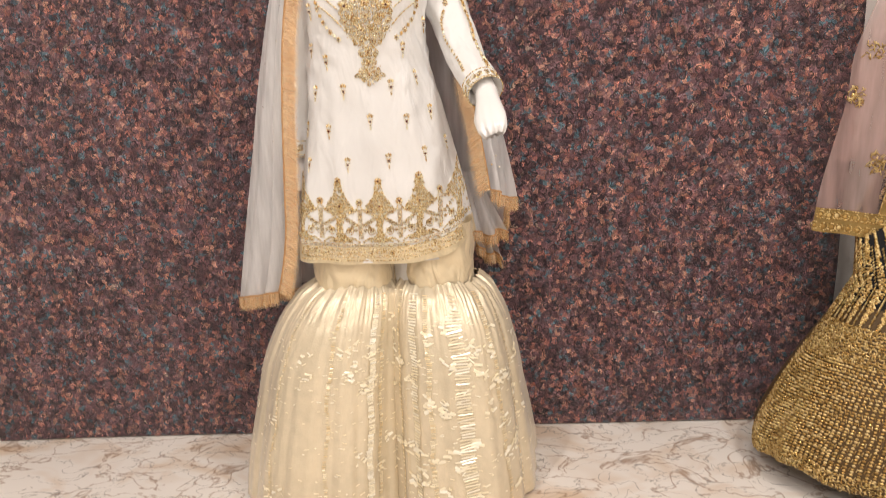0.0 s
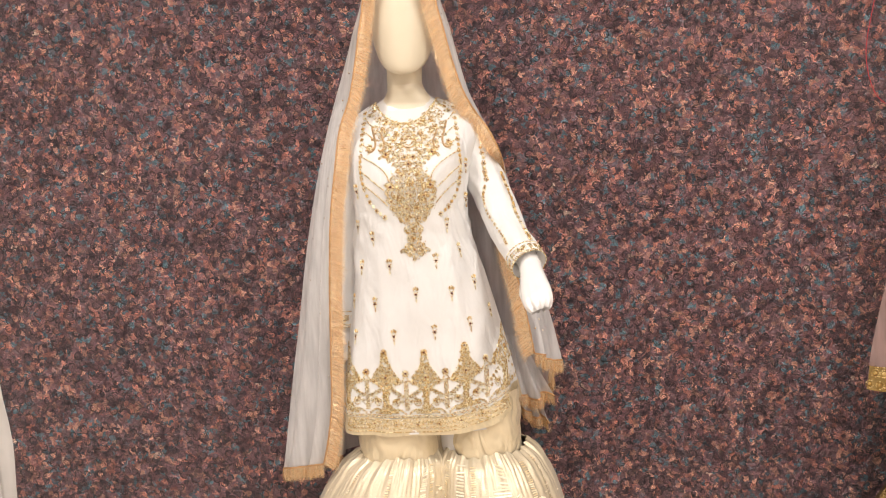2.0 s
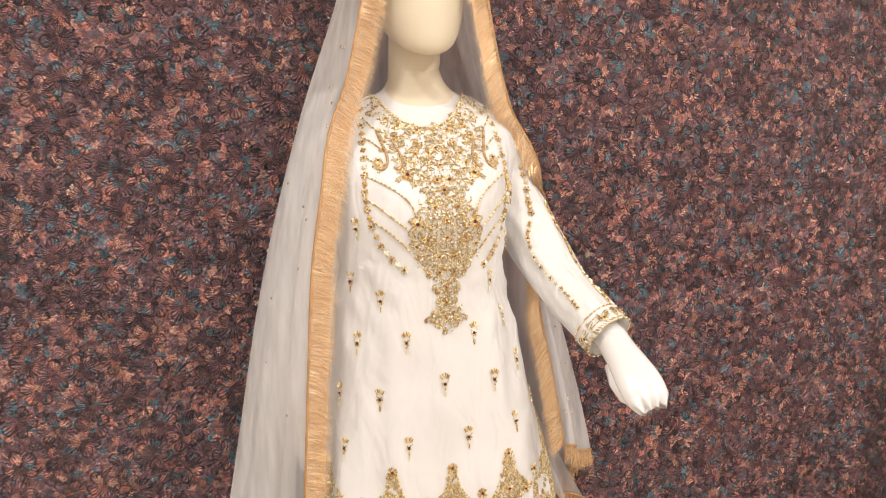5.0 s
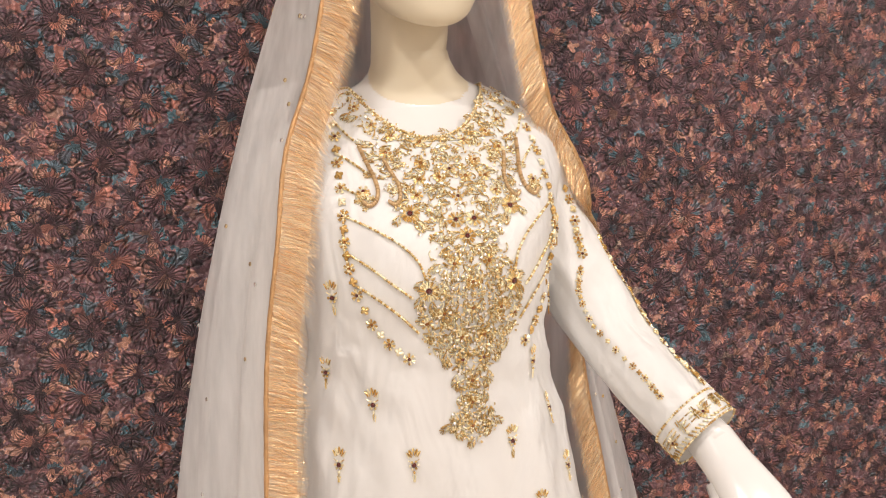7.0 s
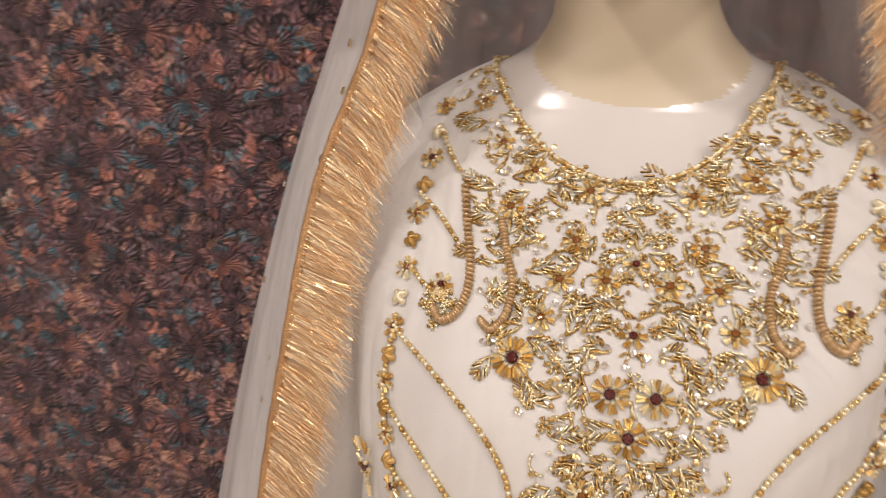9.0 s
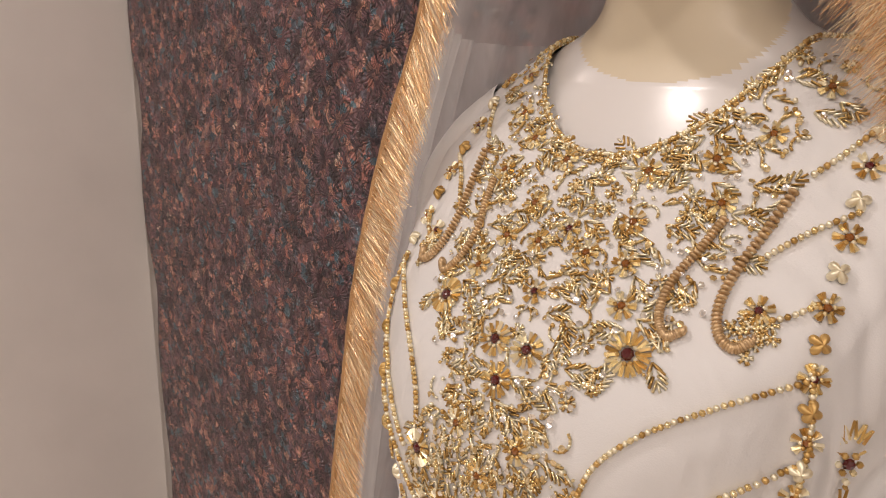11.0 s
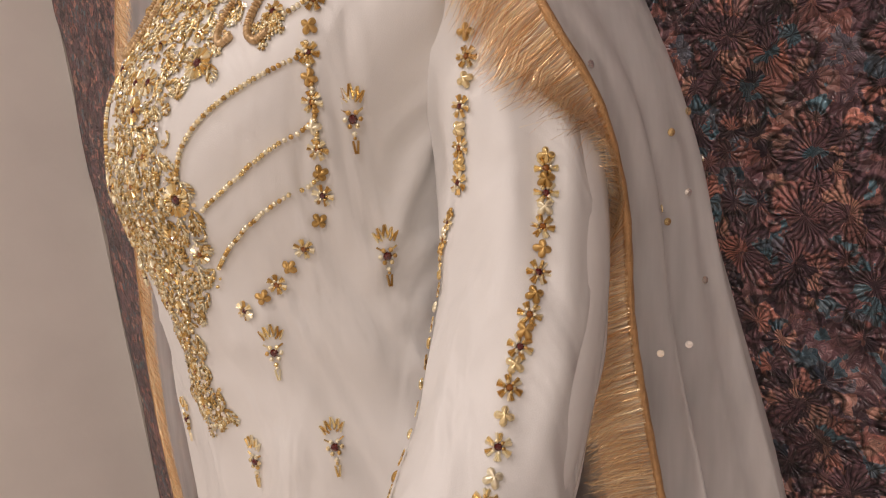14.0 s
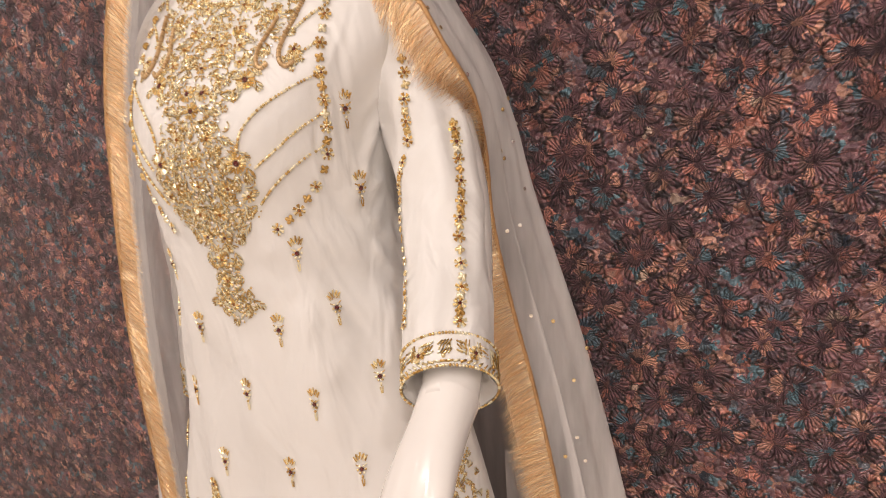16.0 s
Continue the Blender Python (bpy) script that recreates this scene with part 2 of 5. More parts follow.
WALL = mat("wall_paint", (0.88, 0.84, 0.80), 0.6, 0, 0.05, 6, 0.15, 90)
CEIL = mat("ceiling_paint", (0.8, 0.78, 0.75), 0.8, 0, 0.03, 5)
CLOTH = printed_cloth("printed_cloth")
FLOOR = marble("marble_sheet")
SKIN = mat("cream_gloss", (0.72, 0.63, 0.47), 0.42, 0, 0.03, 8, 0.02, 60, Coat_Weight=0.12)
WHITE = mat("white_gloss", (0.82, 0.80, 0.78), 0.2, 0, 0.03, 9, 0.03, 70, Coat_Weight=0.4)
SILK = mat("white_silk", (0.775, 0.765, 0.75), 0.46, 0, 0.03, 14, 0.10, 1400, 0.5, Sheen_Weight=0.2)
SATIN = mat("gold_satin", (0.80, 0.67, 0.45), 0.24, 0.15, 0.08, 25, 0.06, 900, 1.0, Sheen_Weight=0.2)
TISSUE = mat("gold_tissue", (0.76, 0.655, 0.475), 0.27, 0.34, 0.10, 40, 0.45, 260, Sheen_Weight=0.3)
NET = net("white_net", (0.94, 0.93, 0.93), 0.54)
PINK = net("pink_net", (0.72, 0.50, 0.46), 0.46)
GOLD = glitter("gold_thread", [(0.80, 0.59, 0.26), (0.92, 0.77, 0.45), (0.50, 0.31, 0.10), (0.95, 0.88, 0.66), (0.66, 0.43, 0.16), (0.86, 0.67, 0.34)], 0.33, 0.72)
SEQUIN = glitter("sequins", [(0.95, 0.9, 0.8), (0.92, 0.76, 0.46), (0.95, 0.93, 0.9), (0.8, 0.6, 0.3)], 0.16, 0.8)
CORD = glitter("bronze_coil", [(0.60, 0.42, 0.24), (0.68, 0.49, 0.28), (0.52, 0.35, 0.18)], 0.42, 0.6)
STONE = mat("garnet_stone", (0.10, 0.012, 0.012), 0.08, 0, 0, Coat_Weight=1.0)
AMBER = mat("amber_stone", (0.26, 0.085, 0.012), 0.1, 0, 0, Coat_Weight=1.0)
FRINGE = glitter("copper_fringe", [(0.90, 0.57, 0.28), (0.95, 0.74, 0.44), (0.76, 0.43, 0.19), (0.97, 0.86, 0.62)], 0.34, 0.68)
PALE = glitter("pale_gilt", [(0.86, 0.74, 0.50), (0.92, 0.83, 0.62), (0.76, 0.62, 0.38)], 0.3, 0.35)
BRAID = mat("orange_braid", (0.58, 0.34, 0.16), 0.38, 0.5, 0.2, 300, 0.6, 900)
RIBBON = net("copper_ribbon", (0.84, 0.56, 0.32), 0.82, gloss=2.2)
VELVET = mat("black_velvet", (0.004, 0.0035, 0.005), 0.9, 0, 0.1, 40, 0.1, 500, Sheen_Weight=0.05)
BRIGHT = glitter("bright_gilt", [(0.96, 0.88, 0.68), (0.98, 0.93, 0.78), (0.93, 0.84, 0.62)], 0.2, 0.12)
ANTIQUE = glitter("antique_gold", [(0.60, 0.42, 0.16), (0.72, 0.54, 0.24), (0.45, 0.29, 0.10), (0.8, 0.64, 0.34)], 0.34, 0.85)
WOOD = mat("pale_wood", (0.55, 0.36, 0.15), 0.5, 0, 0.12, 20, 0.1, 120)
WIRE = mat("red_thread", (0.45, 0.05, 0.06), 0.6)
GREY = mat("grey_thread", (0.45, 0.42, 0.4), 0.6)
BASE = mat("base_metal", (0.5, 0.5, 0.5), 0.3, 0.9, 0.05, 30)


# ---- helpers for meshes ----
def obj(name, verts, faces, material, parent=None, label="", smooth=True):
    me = bpy.data.meshes.new(name)
    me.from_pydata([tuple(map(float, v)) for v in verts], [], faces)
    for m in material if isinstance(material, (list, tuple)) else [material]:
        me.materials.append(m)
    if smooth:
        me.polygons.foreach_set("use_smooth", [True] * len(me.polygons))
    me.update()
    ob = new(name, me)
    if parent:
        ob.parent = parent
    return tagged(ob, label)


def thing(name, label, category, group="", kind=""):
    return tagged(new(name), label, category, group, kind)


def share(name, me, m, parent):
    """One more piece on a mesh that alike pieces share."""
    ob = new(name, me)
    ob.parent, ob.matrix_basis = parent, m
    return ob


def curve(knots):
    """A smooth function through rows (s, value, value, ...)."""
    k = np.array(knots, float)
    s, v = k[:, 0], k[:, 1:]
    d = np.gradient(v, s, axis=0)

    def f(x):
        x = np.clip(np.asarray(x, float), s[0], s[-1])
        i = np.clip(np.searchsorted(s, x) - 1, 0, len(s) - 2)
        h = (s[i + 1] - s[i])
        t = (x - s[i]) / h
        t, h = t[..., None], h[..., None]
        return (2 * t**3 - 3 * t**2 + 1) * v[i] + (t**3 - 2 * t**2 + t) * h * d[i] + (3 * t**2 - 2 * t**3) * v[i + 1] + (t**3 - t**2) * h * d[i + 1]
    return f


def grid_faces(nu, nv, closed=True):
    """Faces of a grid of nv rows of nu points."""
    f = []
    for j in range(nv - 1):
        for i in range(nu if closed else nu - 1):
            a, b = j * nu + i, j * nu + (i + 1) % nu
            f.append((a, b, b + nu, a + nu))
    return f


def tube(path, radii, n=16, flat=1.0, ends=True):
    """Verts and faces of a tube along a path of points."""
    P = [Vector(p) for p in path]
    verts, ref = [], Vector((0, 1, 0.02)).normalized()
    for i, p in enumerate(P):
        d = (P[min(i + 1, len(P) - 1)] - P[max(i - 1, 0)]).normalized()
        ref = (ref - d * ref.dot(d)).normalized()
        o = d.cross(ref)
        for k in range(n):
            a = 2 * math.pi * k / n
            verts.append(p + (ref * math.cos(a) * flat + o * math.sin(a)) * radii[i])
    faces = grid_faces(n, len(P))
    if ends:
        faces += [tuple(reversed(range(n))), tuple(range((len(P) - 1) * n, len(P) * n))]
    return verts, faces


class Batch:
    """Many small pieces gathered into one mesh."""

    def __init__(self):
        self.v, self.f, self.k = [], [], 0

    def add(self, verts, faces, m):
        w = np.c_[np.asarray(verts, float), np.ones(len(verts))] @ np.array(m).T
        self.v.append(w[:, :3])
        self.f += [tuple(i + self.k for i in q) for q in faces]
        self.k += len(verts)

    def done(self, name, material, parent=None, label="", smooth=True):
        if not self.v:
            return None
        return tagged(obj(name, np.concatenate(self.v), self.f, material, parent, label, smooth), kind="stuff")


def ball(n=6, rings=3, squash=1.0):
    verts, faces = [(0, 0, squash)], []
    for j in range(1, rings + 1):
        a = math.pi * j / (rings + 1)
        verts += [(math.sin(a) * math.cos(2 * math.pi * i / n), math.sin(a) * math.sin(2 * math.pi * i / n), math.cos(a) * squash) for i in range(n)]
    verts.append((0, 0, -squash))
    faces += [(0, 1 + i, 1 + (i + 1) % n) for i in range(n)]
    for j in range(rings - 1):
        faces += [(1 + j * n + i, 1 + (j + 1) * n + i, 1 + (j + 1) * n + (i + 1) % n, 1 + j * n + (i + 1) % n) for i in range(n)]
    last = len(verts) - 1
    faces += [(last, 1 + (rings - 1) * n + (i + 1) % n, 1 + (rings - 1) * n + i) for i in range(n)]
    return verts, faces


BEAD = ball(6, 2)
DOME = ball(8, 3, 0.6)
BUGLE = ([(-1, -1, -0.6), (-1, 1, -0.6), (-1, 0, 1), (1, -1, -0.6), (1, 1, -0.6), (1, 0, 1)],
         [(0, 1, 2), (5, 4, 3), (0, 3, 4, 1), (1, 4, 5, 2), (2, 5, 3, 0)])
DISC = ([(0, 0, 0.3)] + [(math.cos(i * math.pi / 3), math.sin(i * math.pi / 3), 0) for i in range(6)], [(0, 1 + i, 1 + (i + 1) % 6) for i in range(6)])


def sc(x, y, z):
    return Matrix.Diagonal((x, y, z, 1))


def rot(a):
    return Matrix.Rotation(a, 4, "Z")


def at(x, y, z=0.0):
    return Matrix.Translation((x, y, z))


def plane_at(place, normal, up=Vector((0, 0, 1))):
    """The pose of a piece lying on a surface: its z along the normal, its y towards up."""
    z = Vector(normal).normalized()
    x = up.cross(z).normalized()
    y = z.cross(x)
    m = Matrix((x, y, z)).transposed().to_4x4()
    m.translation = place
    return m


# ---- the room ----
def box(name, x0, x1, y0, y1, z0, z1, material, label, category, bevel=0.0):
    bm = bmesh.new()
    bmesh.ops.create_cube(bm, size=1)
    bmesh.ops.transform(bm, matrix=at((x0 + x1) / 2, (y0 + y1) / 2, (z0 + z1) / 2) @ sc(x1 - x0, y1 - y0, z1 - z0), verts=bm.verts)
    if bevel:
        bmesh.ops.bevel(bm, geom=bm.edges[:], offset=bevel, segments=3, affect="EDGES")
    me = bpy.data.meshes.new(name)
    bm.to_mesh(me)
    bm.free()
    me.materials.append(material)
    return tagged(new(name, me), label, category, kind="structure")


box("floor", -3.2, 3.2, -3.0, 2.2, -0.1, 0, FLOOR, "cream marble-print floor sheet with brown veins", "floor")
box("wall_north", -3.2, 3.2, 2.075, 2.2, 0, 2.9, WALL, "plain white painted wall behind the cloth", "wall")
box("wall_south", -3.2, 3.2, -3.12, -3.0, 0, 2.9, WALL, "plain white painted wall", "wall")
box("wall_east", 3.2, 3.32, -3.12, 2.2, 0, 2.9, WALL, "plain white painted side wall", "wall")
box("wall_west", -3.32, -3.2, -3.12, 2.2, 0, 2.9, WALL, "plain white painted side wall", "wall")
box("ceiling", -3.32, 3.32, -3.12, 2.2, 2.9, 3.0, CEIL, "plain white ceiling", "ceiling")
box("pillar", -1.80, -1.40, 1.655, 2.074, 0, 2.9, WALL, "white plastered pillar with rounded edges", "pillar", 0.02)

# ceiling lamps that light the display
LAMPS = [(-0.85, 0.75, 25), (0.35, 0.45, 18), (-1.5, -0.5, 18), (1.5, -0.5, 30), (-0.2, -1.6, 28), (-2.3, 1.0, 6), (1.45, 0.35, 30)]
for x, y, watts in LAMPS:
    lamp = thing("ceiling_light", "round white recessed ceiling lamp, lit", "ceiling lamp", "ceiling lamps")
    lamp.location = (x, y, 2.9)
    ring = [(math.cos(a) * r, math.sin(a) * r, z) for r, z in ((0.11, 0), (0.11, -0.02), (0.085, -0.025), (0.08, -0.006)) for a in np.linspace(0, 2 * math.pi, 24, endpoint=False)]
    obj("trim_ring", ring, grid_faces(24, 4), CEIL, lamp)
    data = bpy.data.lights.new("lamp", "AREA")
    data.shape, data.size, data.energy, data.color = "DISK", 0.15, watts, (1.0, 0.945, 0.89)
    lo = new("lamp", data)
    lo.location, lo.parent = (0, 0, -0.012), lamp

# ---- the hanging cloth ----
CLOTH_EDGE = curve([(0.0, -1.345), (0.4, -1.345), (0.55, -1.338), (0.70, -1.352), (0.84, -1.352), (0.93, -1.338), (1.08, -1.376), (1.20, -1.372), (1.30, -1.348), (1.42, -1.378), (1.53, -1.372), (1.8, -1.36), (2.7, -1.36)])
nx, nz = 150, 40
cv = []
for side in (0, 1):
    for j in range(nz):
        z = 0.004 + 2.6 * j / (nz - 1)
        for i in range(nx):
            s = i / (nx - 1)
            xl = float(CLOTH_EDGE(z)[0])
            xr = 1.148 + 0.006 * math.sin(z * 6.3 + 2) + 0.003 * math.sin(z * 17)
            x = xl + (xr - xl) * s
            y = 2.042 + 0.004 * math.sin(x * 5 + z) + 0.003 * noise.noise((x * 3, z * 2, 0))
            cv.append((x, y + 0.006 * side, z))
n1 = nx * nz
cf = grid_faces(nx, nz, False) + [tuple(k + n1 for k in reversed(q)) for q in grid_faces(nx, nz, False)]
for j in range(nz - 1):
    for c in (0, nx - 1):
        a = j * nx + c
        q = (a, a + nx, a + nx + n1, a + n1)
        cf.append(q if c == 0 else tuple(reversed(q)))
obj("backdrop_cloth", cv, cf, CLOTH, None)
tagged(bpy.data.objects["backdrop_cloth"], "dark rust and teal mottled satin cloth hung on wall", "wall hanging")

# ---- the mannequin and the form of the torso ----
AX = -0.110
# z, centre x, half width, front y, centre y, back y, squareness
TORSO = curve([
    (0.58, -0.105, 0.224, 1.728, 1.850, 1.950, 3.0),
    (0.70, -0.106, 0.212, 1.730, 1.850, 1.950, 2.8),
    (0.85, -0.111, 0.186, 1.736, 1.855, 1.950, 2.3),
    (1.00, -0.116, 0.156, 1.737, 1.857, 1.950, 2.2),
    (1.10, -0.121, 0.137, 1.732, 1.855, 1.945, 2.2),
    (1.16, -0.122, 0.132, 1.724, 1.853, 1.945, 2.2),
    (1.215, -0.120, 0.136, 1.715, 1.855, 1.950, 2.3),
    (1.275, -0.116, 0.147, 1.733, 1.860, 1.955, 2.4),
    (1.323, -0.113, 0.160, 1.772, 1.866, 1.955, 2.3),
    (1.357, -0.113, 0.158, 1.800, 1.870, 1.950, 2.2),
    (1.385, -0.113, 0.130, 1.818, 1.873, 1.940, 2.0),
    (1.405, -0.113, 0.098, 1.828, 1.875, 1.932, 2.0),
    (1.422, -0.114, 0.062, 1.829, 1.874, 1.922, 2.0),
    (1.438, -0.115, 0.047, 1.828, 1.872, 1.916, 2.0),
    (1.455, -0.117, 0.043, 1.829, 1.870, 1.912, 2.0),
    (1.47, -0.116, 0.042, 1.828, 1.870, 1.911, 2.0)])


def torso(theta, z, grow=0.0):
    """A point of the torso: theta 0 is the wearer's left side, -90 degrees the front."""
    cx, a, yf, yc, yb, q = TORSO(z)
    c, s = math.cos(theta), math.sin(theta)
    ex = 2 / q
    x = cx + (a + grow) * math.copysign(abs(c) ** ex, c)
    d = (yc - yf + grow) if s < 0 else (yb - yc + grow)
    return Vector((x, yc + d * math.copysign(abs(s) ** ex, s), z))


mv, mf, tone = [], [], []


def add_part(v, f, m=0):
    k = len(mv)
    mv.extend(v)
    mf.extend(tuple(i + k for i in q) for q in f)
    tone.extend([m] * len(f))


N = 48
zs = np.linspace(0.62, 1.36, 40)
add_part([torso(2 * math.pi * i / N, z, -0.006) for z in zs for i in range(N)], grid_faces(N, 40))
# shoulders and neck, with the cream of the head ending in a slanting line
n2, rows2 = 120, 90
nv = [torso(2 * math.pi * i / n2, z, -0.006 * min(1.0, max(0.0, (1.44 - z) / 0.05))) for z in np.linspace(1.36, 1.452, rows2) for i in range(n2)]
nf = grid_faces(n2, rows2)
add_part(nv, nf)
for q in range(len(nf)):
    c = sum((nv[i] for i in nf[q]), Vector()) / 4
    dx = (c.x - AX) / 0.05
    if c.z > 1.392 + 0.75 * max(0.0, c.y - 1.834) + 0.010 * dx * dx:
        tone[len(tone) - len(nf) + q] = 1
# neck, up into the head
v, f = tube([(AX - 0.008, 1.874, 1.425), (AX - 0.008, 1.872, 1.445), (AX - 0.006, 1.868, 1.47), (AX - 0.003, 1.868, 1.52), (AX, 1.868, 1.56)], [0.040, 0.0420, 0.0428, 0.044, 0.045], 40)
add_part(v, f, 1)
# smooth egg of a head: height, half width, half depth, centre y, drop of the chin at the front
HEAD = curve([
    (0, 1.498, 0.012, 0.016, 1.832, 0.010), (1, 1.496, 0.034, 0.046, 1.836, 0.026), (2, 1.500, 0.048, 0.064, 1.840, 0.031), (3, 1.512, 0.058, 0.077, 1.844, 0.030), (4, 1.532, 0.0665, 0.086, 1.850, 0.024),
    (5, 1.562, 0.0735, 0.091, 1.856, 0.014), (6, 1.60, 0.0775, 0.094, 1.862, 0.006), (7, 1.65, 0.0735, 0.091, 1.867, 0), (8, 1.695, 0.057, 0.073, 1.870, 0), (9, 1.718, 0.036, 0.048, 1.870, 0), (10, 1.729, 0.010, 0.014, 1.870, 0)])
hs = np.linspace(0, 10, 64)
hv = []
for h in hs:
    z, a, b, cy, drop = HEAD(h)
    hv += [(AX + a * math.cos(2 * math.pi * i / N), cy + b * math.sin(2 * math.pi * i / N), z + drop * math.sin(2 * math.pi * i / N)) for i in range(N)]
add_part(hv, grid_faces(N, len(hs)) + [tuple(range((len(hs) - 1) * N, len(hs) * N)), tuple(reversed(range(N)))], 1)
# arms
ARM_L = curve([(0, 0.008, 1.878, 1.335, 0.050), (1, 0.046, 1.886, 1.258, 0.045), (2, 0.089, 1.853, 1.165, 0.038), (3, 0.119, 1.796, 1.090, 0.033),
               (4, 0.140, 1.735, 1.042, 0.028), (4.6, 0.151, 1.697, 1.016, 0.0255), (5, 0.157, 1.670, 0.998, 0.026), (5.5, 0.162, 1.640, 0.978, 0.029), (6, 0.165, 1.614, 0.962, 0.026)])
ARM_R = curve([(0, -0.232, 1.872, 1.335, 0.052), (1, -0.262, 1.878, 1.25, 0.046), (2, -0.284, 1.884, 1.14, 0.040), (3, -0.304, 1.886, 1.02, 0.034),
               (4, -0.312, 1.880, 0.92, 0.028), (5, -0.316, 1.870, 0.84, 0.028), (6, -0.316, 1.860, 0.78, 0.014)])
for arm in (ARM_L, ARM_R):
    s = np.linspace(0, 4.75 if arm is ARM_L else 6, 40)
    p = arm(s)
    v, f = tube(p[:, :3], p[:, 3], 20)
    add_part(v, f)
# the open hand: fingers closed together, blunt at the tips
D = Vector((0.007, -0.122, -0.075)).normalized()
W = Vector((0.93, 0.05, 0.36))
W = (W - D * W.dot(D)).normalized()
T = W.cross(D).normalized()
if T.z < 0:
    T = -T
HAND = curve([(0, 0.0258, 0.0250, 0.0), (0.2, 0.0268, 0.0215, 0.001), (0.45, 0.0305, 0.0185, 0.003), (0.65, 0.0335, 0.0165, 0.002), (0.85, 0.0325, 0.0140, -0.002), (0.95, 0.0295, 0.0110, -0.005), (1.0, 0.0230, 0.0050, -0.007)])
n_hand, rows_hand, hand_v = 64, 40, []
for j in range(rows_hand):
    t = j / (rows_hand - 1)
    wide, thick, rise = HAND(t)
    c = Vector((0.152, 1.694, 1.014)) + D * (0.138 * t) + T * rise
    for i in range(n_hand):
        a = 2 * math.pi * i / n_hand
        u = math.copysign(abs(math.cos(a)) ** 0.8, math.cos(a))
        groove = max(0.0, t - 0.42) * 0.30 * max(0.0, math.cos(u * 4 * math.pi)) ** 6 * (1 - abs(u)) ** 0.3
        ends = 0.010 * max(0.0, t - 0.75) * math.cos(u * 4 * math.pi + math.pi) * 4
        hand_v.append(c + W * (wide * u) + T * (thick * math.sin(a) * (1 - groove)) + D * ends * 0.5)
add_part(hand_v, grid_faces(n_hand, rows_hand) + [tuple(range((rows_hand - 1) * n_hand, rows_hand * n_hand))])
base = Vector((0.152, 1.694, 1.014)) + D * 0.045 - W * 0.020 - T * 0.006
v, f = tube([base, base + D * 0.030 - W * 0.008 - T * 0.004, base + D * 0.055 - W * 0.006 - T * 0.010, base + D * 0.066 - W * 0.002 - T * 0.013], [0.013, 0.0115, 0.0095, 0.004], 14)
add_part(v, f)
# legs and the foot plate
for x in (-0.185, -0.02):
    v, f = tube([(x, 1.85, 0.75), (x, 1.85, 0.5), (x, 1.86, 0.3), (x, 1.87, 0.10), (x, 1.86, 0.02)], [0.085, 0.07, 0.052, 0.035, 0.045], 20)
    add_part(v, f)
v, f = tube([(AX, 1.86, 0.0), (AX, 1.86, 0.012)], [0.17, 0.17], 32)
add_part(v, f)
man = obj("mannequin", mv, mf, [WHITE, SKIN])
man.data.polygons.foreach_set("material_index", tone)
tagged(man, "faceless cream and white glossy fibreglass display mannequin, standing", "mannequin")

# ---- the white tunic ----
tunic = thing("tunic", "white silk tunic with gold bead embroidery worn by mannequin", "tunic")
NU, NV = 240, 150


def neck_z(theta):
    """The height at which the neckline cuts the tunic at this angle."""
    z = 1.30
    while z < 1.425:
        p = torso(theta, z, 0.003)
        dx = abs(p.x + 0.116) / 0.080
        lim = (1.3565 if math.sin(theta) < 0 else 1.400) + (0.066 if math.sin(theta) < 0 else 0.02) * dx ** 2.3
        if z >= min(lim, 1.414):
            break
        z += 0.001
    return z


def hem_z(theta):
    return 0.624 + 0.044 * max(0.0, math.cos(theta)) ** 2 - 0.004 * math.sin(3 * theta)


# creases of the cloth: from, to, width, height
CREASES = [(Vector(a), Vector(b), w, h) for a, b, w, h in (
    ((0.030, 1.840, 1.275), (-0.045, 1.745, 1.235), 0.008, 0.006), ((0.030, 1.840, 1.262), (-0.030, 1.760, 1.195), 0.007, 0.0055), ((0.025, 1.845, 1.248), (0.000, 1.800, 1.150), 0.008, 0.005),
    ((0.012, 1.830, 1.165), (-0.050, 1.745, 1.160), 0.006, 0.0035), ((0.010, 1.830, 1.130), (-0.060, 1.742, 1.118), 0.007, 0.005), ((0.010, 1.820, 1.096), (-0.055, 1.745, 1.075), 0.008, 0.0045),
    ((0.012, 1.820, 1.060), (-0.020, 1.760, 0.980), 0.010, 0.005), ((0.020, 1.820, 1.030), (0.030, 1.790, 0.850), 0.014, 0.007), ((-0.030, 1.745, 1.040), (-0.020, 1.745, 0.760), 0.016, 0.005),
    ((-0.255, 1.840, 1.275), (-0.195, 1.748, 1.232), 0.008, 0.006), ((-0.255, 1.840, 1.255), (-0.215, 1.755, 1.165), 0.008, 0.0055), ((-0.250, 1.830, 1.200), (-0.190, 1.745, 1.175), 0.006, 0.004),
    ((-0.250, 1.830, 1.130), (-0.185, 1.745, 1.105), 0.007, 0.0045), ((-0.255, 1.820, 1.080), (-0.220, 1.760, 0.880), 0.014, 0.006), ((-0.190, 1.745, 1.060), (-0.200, 1.740, 0.760), 0.016, 0.0045),
    ((-0.110, 1.735, 1.000), (-0.105, 1.735, 0.800), 0.018, 0.004))]


def crease(p):
    """How far the cloth stands out at p."""
    d = 0.0
    for a, b, w, h in CREASES:
        ab = b - a
        t = max(0.0, min(1.0, (p - a).dot(ab) / ab.length_squared))
        q = (p - a - ab * t).length
        if q < 3 * w:
            d += 1.5 * h * math.exp(-(q / w) ** 2) * (1 - 0.6 * abs(2 * t - 0.8))
    return d


